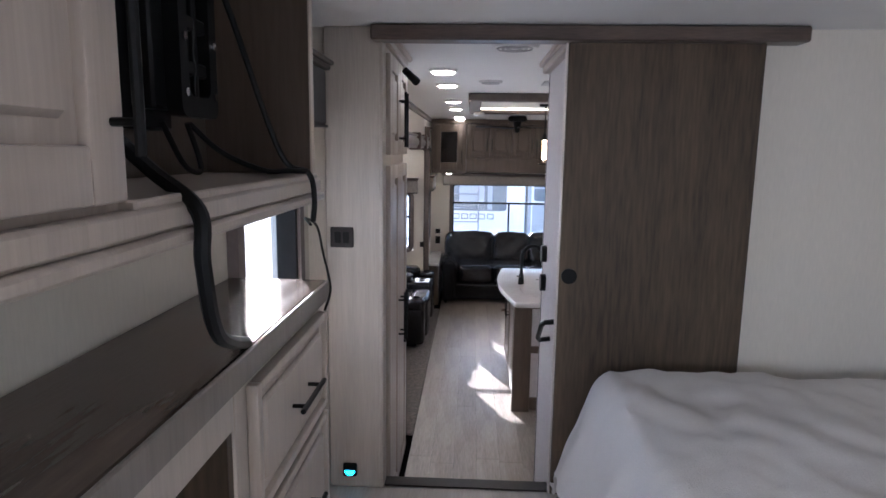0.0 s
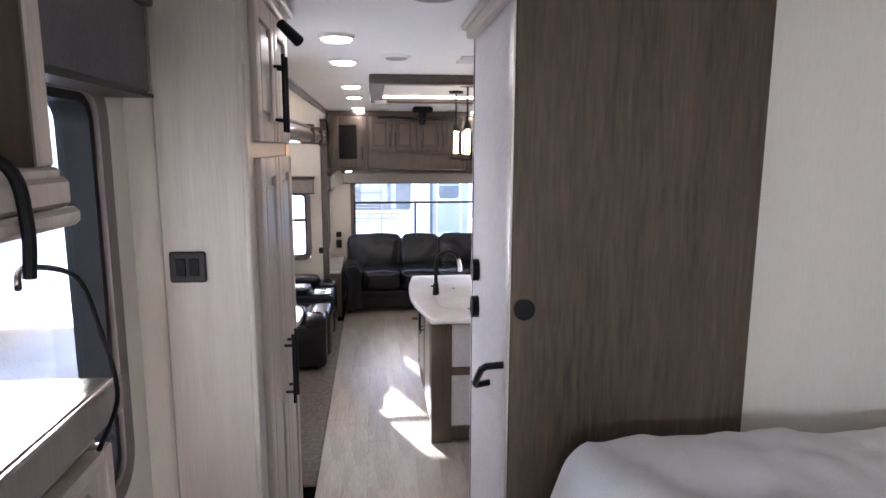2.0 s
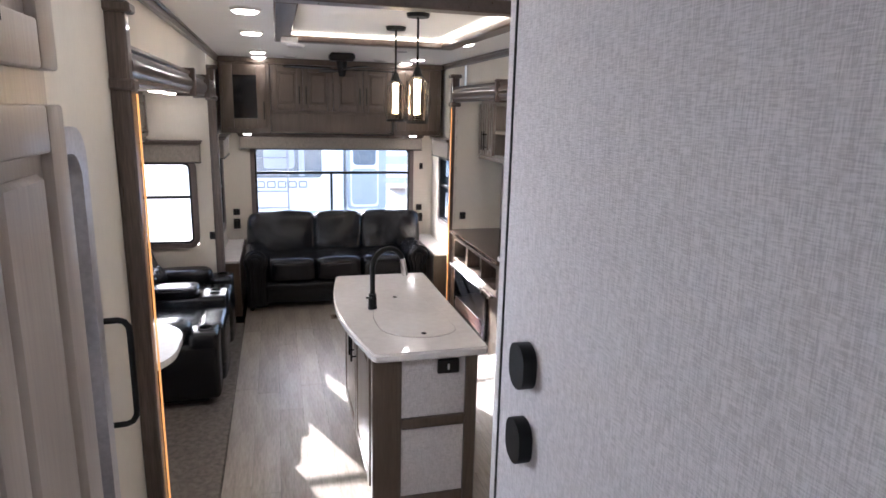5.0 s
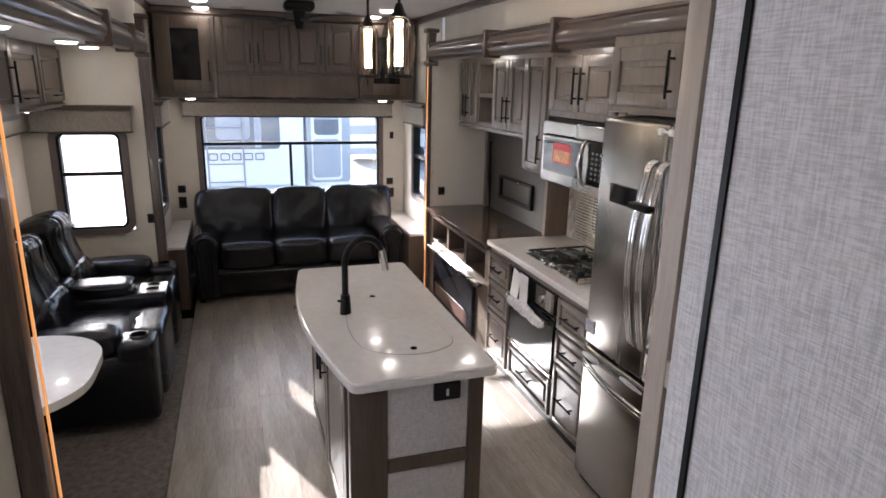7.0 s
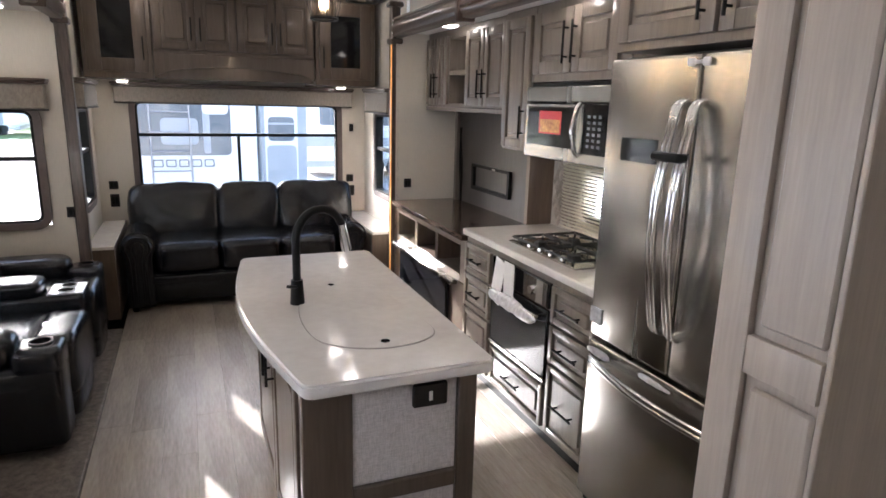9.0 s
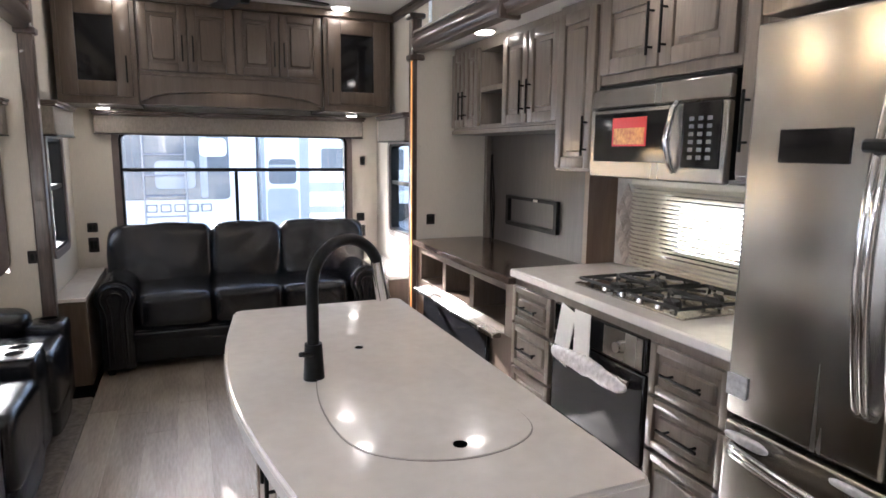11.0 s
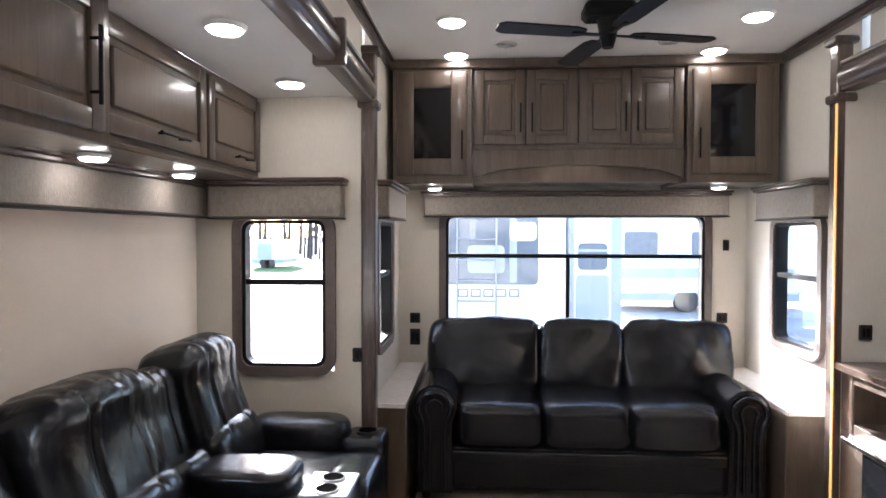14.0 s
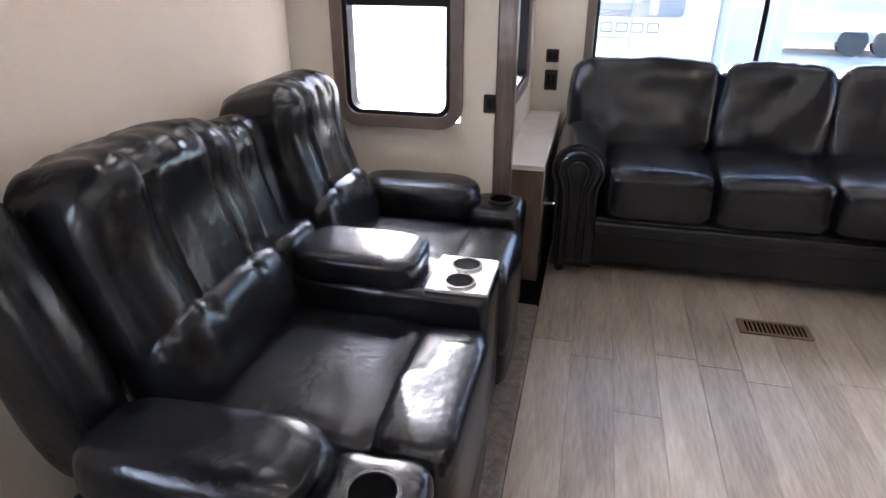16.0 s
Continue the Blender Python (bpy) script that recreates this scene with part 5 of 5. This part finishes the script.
bx("top_edge", (-0.3515, -0.343, -0.6, 1.478, 1.677, 1.725), CABG, dr, bevel=0.003)
for z0, z1 in ((1.42, 1.655), (1.13, 1.405), (0.80, 1.115)):
    raised_door(dr, "x", 1, -0.365, 0.95, 1.435, z0, z1, PALECAB, (1.20, (z0 + z1) / 2, 0.17, False), "drawer", stile=0.02)
ub = root("overhead_cabinet", -0.47, 0.2, 1.93, "pale wood bedroom overhead cabinet with open niche", "cabinet")
bx("body", [(XL + 0.003, -0.362, -0.6, 0.62, 1.945, TOP - 0.003), (XL + 0.003, -0.345, 0.62, 1.375, 1.945, 1.985), (XL + 0.003, -0.35, 1.345, 1.375, 1.985, TOP - 0.003), (XL + 0.003, -0.585, 0.62, 1.345, 1.985, TOP - 0.003)], PALECAB, ub, bevel=0.003)
bx("bottom_moulding", [(XL + 0.003, -0.332, -0.6, 1.385, 1.925, 1.944), (-0.36, -0.338, -0.6, 1.38, 1.9445, 1.975)], PALECAB, ub, bevel=0.005)
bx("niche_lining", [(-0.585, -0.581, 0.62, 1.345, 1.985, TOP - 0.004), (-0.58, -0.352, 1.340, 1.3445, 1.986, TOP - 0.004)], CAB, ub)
raised_door(ub, "x", 1, -0.362, 0.16, 0.60, 1.985, TOP - 0.02, PALECAB, (0.578, 2.13, 0.2, True))
raised_door(ub, "x", 1, -0.362, -0.32, 0.14, 1.985, TOP - 0.02, PALECAB, (-0.28, 2.13, 0.2, True))
tm = root("tv_mount_arm", -0.53, 1.04, 2.067, "black folding television mount arm in the niche", "tv mount")
bx("wall_plate", [(-0.5805, -0.545, 0.95, 1.12, 2.067, 2.44), (-0.545, -0.505, 0.98, 1.06, 2.10, 2.42)], BLACK, tm, bevel=0.005)
bm = bmesh.new()
put("head_plate", frame_loop(bm, round_rect(1.02, 1.165, 2.09, 2.44, 0.02), round_rect(1.05, 1.135, 2.125, 2.405, 0.02), "x", -0.505, -0.478), BLACK, tm, True)
bx("slot_rail", [(-0.50, -0.484, 1.048, 1.137, 2.16 + 0.075 * i, 2.185 + 0.075 * i) for i in range(4)] + [(-0.496, -0.482, 1.085, 1.10, 2.12, 2.41)], BLACK, tm, bevel=0.004)
bm = bmesh.new()
for i in range(4):
    rod(bm, (-0.478, 1.035, 2.13 + 0.09 * i), (-0.474, 1.035, 2.13 + 0.09 * i), 0.007, n=10)
    rod(bm, (-0.478, 1.15, 2.13 + 0.09 * i), (-0.474, 1.15, 2.13 + 0.09 * i), 0.007, n=10)
put("screw", bm, CHROME, tm, True)


def cable(name, pts, r, label):
    """A smooth hanging cable through a few places."""
    out, n = [], len(pts)
    P_ = [Vector(pts[0])] + [Vector(p) for p in pts] + [Vector(pts[-1])]
    for i in range(1, n):
        for k in range(8):
            t = k / 8
            a, b, c, d = P_[i - 1], P_[i], P_[i + 1], P_[i + 2]
            out.append(0.5 * ((2 * b) + (c - a) * t + (2 * a - 5 * b + 4 * c - d) * t * t + (3 * b - a - 3 * c + d) * t ** 3))
    out.append(P_[-1])
    return put(name, tube(bmesh.new(), out, r, 8), BLACK, None, True, label=label, category="cable", group="bedroom cables")


cable("power_cable", [(-0.46, 0.73, 2.08), (-0.40, 0.76, 2.01), (-0.325, 0.72, 1.965), (-0.32, 0.715, 1.90), (-0.325, 0.76, 1.80), (-0.36, 0.95, 1.728)], 0.010, "thick black cable hanging over the dresser edge")
cable("signal_cable", [(-0.49, 1.15, 2.40), (-0.45, 1.17, 2.28), (-0.38, 1.22, 2.03), (-0.335, 1.26, 1.99), (-0.325, 1.265, 1.94), (-0.33, 1.27, 1.89)], 0.006, "thin black cable looped out of the niche")
cable("signal_cable", [(-0.50, 0.99, 2.08), (-0.49, 1.04, 2.01), (-0.49, 1.10, 1.995), (-0.495, 1.11, 2.02), (-0.50, 1.08, 2.08)], 0.005, "short black cable loop under the mount")
cable("signal_cable", [(-0.50, 1.09, 2.08), (-0.46, 1.13, 2.03), (-0.40, 1.18, 1.997), (-0.37, 1.22, 1.995), (-0.335, 1.25, 1.995)], 0.005, "thin black cable lying in the niche")
cable("signal_cable", [(-0.33, 1.25, 1.885), (-0.36, 1.32, 1.89), (-0.36, 1.42, 1.86), (-0.355, 1.455, 1.79), (-0.335, 1.44, 1.71), (-0.335, 1.38, 1.67)], 0.003, "thin grey cable drooping over the dresser")

# ---- outdoors ----
GZ = -0.95
struct("ground", (-400, 400, -400, 400, GZ - 0.5, GZ), GRAVEL, "pale gravel lot", category="ground")
struct("ground_grass", (-120, 120, 42, 58, GZ + 0.004, GZ + 0.03), GRASS, "strip of spring grass beyond the lot", category="ground")


def trailer(x0, x1, y0, y1, z1, label, bands):
    """A parked camping trailer: body, tinted windows, door and stripe on the side that faces -y."""
    r = root("camping_trailer", (x0 + x1) / 2, (y0 + y1) / 2, GZ, label, "trailer", "parked trailers")
    bx("body", (x0, x1, y0, y1, GZ + 0.55, z1), RVWHITE, r, bevel=0.12, seg=4)
    bx("skirt", (x0 + 0.1, x1 - 0.1, y0 + 0.05, y1 - 0.05, GZ + 0.35, GZ + 0.56), RVGREY, r)
    for k, (name, a, b, c, d, m) in enumerate(bands):
        put(name, prism(bmesh.new(), round_rect(a, b, c, d, min(0.08, 0.3 * min(b - a, d - c)), 4), "y", y0 - 0.02 - 0.005 * k, y0 - 0.002), m, r)
    bm = bmesh.new()
    for k in (0.42, 0.56):
        xx = x0 + k * (x1 - x0)
        rod(bm, (xx, y0 + 0.02, GZ + 0.36), (xx, y0 + 0.28, GZ + 0.36), 0.36, n=24)
    put("wheel", bm, IRON, r, True)
    return r


# Narrow grey panel paints a reflection in the window; two paler patches beside it.
trailer(-1.75, 1.28, 14.8, 17.2, 3.05, "white camping trailer with grey upper panel", [
    ("window", -0.95, 0.83, 0.62, 1.72, RVDARK), ("window_reflection", 0.375, 0.49, 0.65, 1.68, RVGREY), ("window_patch", -0.3, 0.30, 0.80, 1.25, RVGREY), ("window_patch", 0.375, 0.80, 1.32, 1.62, RVWHITE), ("stripe", -1.6, 1.1, -0.12, -0.06, RVGREY)])
# plain bars for the lettering
let = root("trailer_lettering", 0.1, 14.77, 0.38, "dark lettering marks on the trailer side", "lettering")
for i in range(5):
    xx = -0.45 + 0.205 * i
    put("mark", frame_loop(bmesh.new(), round_rect(xx, xx + 0.16, 0.42, 0.55, 0.02, 3), round_rect(xx + 0.016, xx + 0.144, 0.436, 0.534, 0.015, 3), "y", 14.772, 14.785), RVDARK, let)
ld = root("trailer_ladder", 0.0, 14.7, -0.3, "metal ladder on the trailer end", "ladder")
bm = bmesh.new()
for x in (-0.46, 0.16):
    rod(bm, (x, 14.70, -0.5), (x, 14.70, 2.9), 0.016)
for k in range(10):
    rod(bm, (-0.46, 14.70, -0.3 + 0.33 * k), (0.16, 14.70, -0.3 + 0.33 * k), 0.012)
put("rail", bm, mat("ladder_metal", (0.35, 0.35, 0.37), 0.4, metal=0.6), ld, True)
trailer(1.36, 2.24, 15.2, 19.5, 2.75, "grey trailer front with door", [("door_frame", 1.39, 2.22, -0.1, 1.80, RVGREY), ("door", 1.45, 2.05, -0.05, 1.74, RVWHITE), ("window", 1.51, 1.99, 0.84, 1.28, RVDARK), ("window_sill", 1.51, 1.99, 1.14, 1.18, RVGREY), ("lower_panel", 1.48, 2.02, 0.0, 0.76, RVGREY)])
trailer(3.6, 9.5, 24, 26.5, 2.4, "white trailer parked further off", [("window", 4.2, 5.2, 0.8, 1.5, RVDARK), ("window", 6.2, 7.0, 0.8, 1.5, RVDARK), ("stripe", 3.7, 9.2, 0.1, 0.4, RVGREY)])
for x0, y0 in ((-16, 46), (-11.5, 48), (-22, 50), (-7, 47)):
    trailer(x0, x0 + 2.4, y0, y0 + 3, 0.95, "small white shed-like trailer at the field edge", [("door", x0 + 0.5, x0 + 1.5, -0.3, 0.75, RVGREY)])
# neighbour on the bedroom side, long side towards +x
nb = root("camping_trailer", -6.5, 3.0, GZ, "white trailer parked beside the bedroom", "trailer", "parked trailers")
bx("body", (-7.6, -5.2, 1.0, 12.5, GZ + 0.5, 2.9), RVWHITE, nb, bevel=0.12, seg=4)
for y0, y1, z0, z1, m in ((3.0, 3.9, 1.75, 2.25, RVDARK), (5.2, 6.0, 0.4, 2.2, RVGREY), (7.5, 8.6, 1.3, 2.0, RVDARK)):
    put("window", prism(bmesh.new(), round_rect(y0, y1, z0, z1, 0.08, 4), "x", -5.198, -5.18), m, nb)
for k in range(3):
    pts_ = [(1.2 + 0.5 * i, 1.45 - 0.32 * k + 0.16 * math.sin(0.55 * i + k)) for i in range(20)]
    put("swoosh", prism(bmesh.new(), pts_ + [(a, b - 0.07 - 0.01 * k) for a, b in reversed(pts_)], "x", -5.198, -5.186), RVGREY, nb)
bm = bmesh.new()
for yy in (5.2, 6.2):
    rod(bm, (-5.45, yy, GZ + 0.36), (-5.2, yy, GZ + 0.36), 0.36, n=24)
put("wheel", bm, IRON, nb, True)


def bare_tree(bm, x, y, h, rng):
    def limb(a, d, ln, r, depth):
        b = a + d * ln
        rod(bm, a, b, r, r * 0.6, 5)
        if depth:
            for _ in range(3):
                q = (d + Vector((rng.uniform(-0.7, 0.7), rng.uniform(-0.7, 0.7), rng.uniform(-0.1, 0.5)))).normalized()
                limb(a + d * ln * rng.uniform(0.2, 1.0), q, ln * rng.uniform(0.45, 0.7), r * 0.5, depth - 1)
    limb(Vector((x, y, GZ)), Vector((rng.uniform(-0.05, 0.05), 0, 1)).normalized(), h * 0.5, 0.22 if h > 5 else 0.12, 3 if h > 5 else 2)


rng = random.Random(5)
bm = bmesh.new()
for i in range(64):
    bare_tree(bm, -46 + 0.95 * i + rng.uniform(-0.8, 0.8), rng.uniform(62, 78), rng.uniform(9, 14), rng)
for i in range(90):
    bare_tree(bm, -46 + 0.6 * i + rng.uniform(-0.4, 0.4), rng.uniform(60, 66), rng.uniform(3, 4.8), rng)
put("bare_woods", bm, BARK, None, kind="stuff", label="row of bare leafless trees behind the field", category="woods")

# ---- tiles of the backsplash ----
bm = bmesh.new()
prism(bm, [(-0.036, 0), (0, -0.063), (0.036, 0), (0, 0.063)], "x", -0.005, 0.0)
tile_me = bpy.data.meshes.new("tile")
bm.to_mesh(tile_me)
bm.free()
tile_me.materials.append(TILE)
splash = bpy.data.objects["wall_backsplash"]
for r in range(9):
    for c in range(23):
        y, z = 5.115 + 0.077 * c + (0.0385 if r % 2 else 0), 0.972 + 0.0675 * r
        if y < 6.315 and z < 1.297 and not (5.37 < y < 6.07 and 0.91 < z):
            o = new("tile", tile_me)
            o.parent = splash
            o.location = Vector((RX - 0.0122, y, z)) - splash.location

# ---- planks of the floor ----
fl = bpy.data.objects["floor"]
PW, shared = 0.152, {}
rng = random.Random(11)
x = -0.388
while x < XR:
    w = min(PW, XR - x)
    y = 3.035 - rng.uniform(0, 0.8)
    while y < YR:
        ln = 1.22
        y0, y1 = max(y, 3.035), min(y + ln, YR - 0.002)
        if y1 - y0 > 0.03:
            key = (round(w, 3), round(y1 - y0, 2))
            if key not in shared:
                b_ = boxes(bmesh.new(), (-w / 2 + 0.0004, w / 2 - 0.0004, -(y1 - y0) / 2 + 0.0004, (y1 - y0) / 2 - 0.0004, -0.0038, 0.0), bevel=0.0007)
                me = bpy.data.meshes.new("plank")
                b_.to_mesh(me)
                b_.free()
                me.materials.append(PLANK)
                shared[key] = me
            o = new("plank", shared[key])
            o.parent = fl
            o.location = Vector((x + w / 2, (y0 + y1) / 2, 0.0)) - fl.location
        y += ln
    x += PW
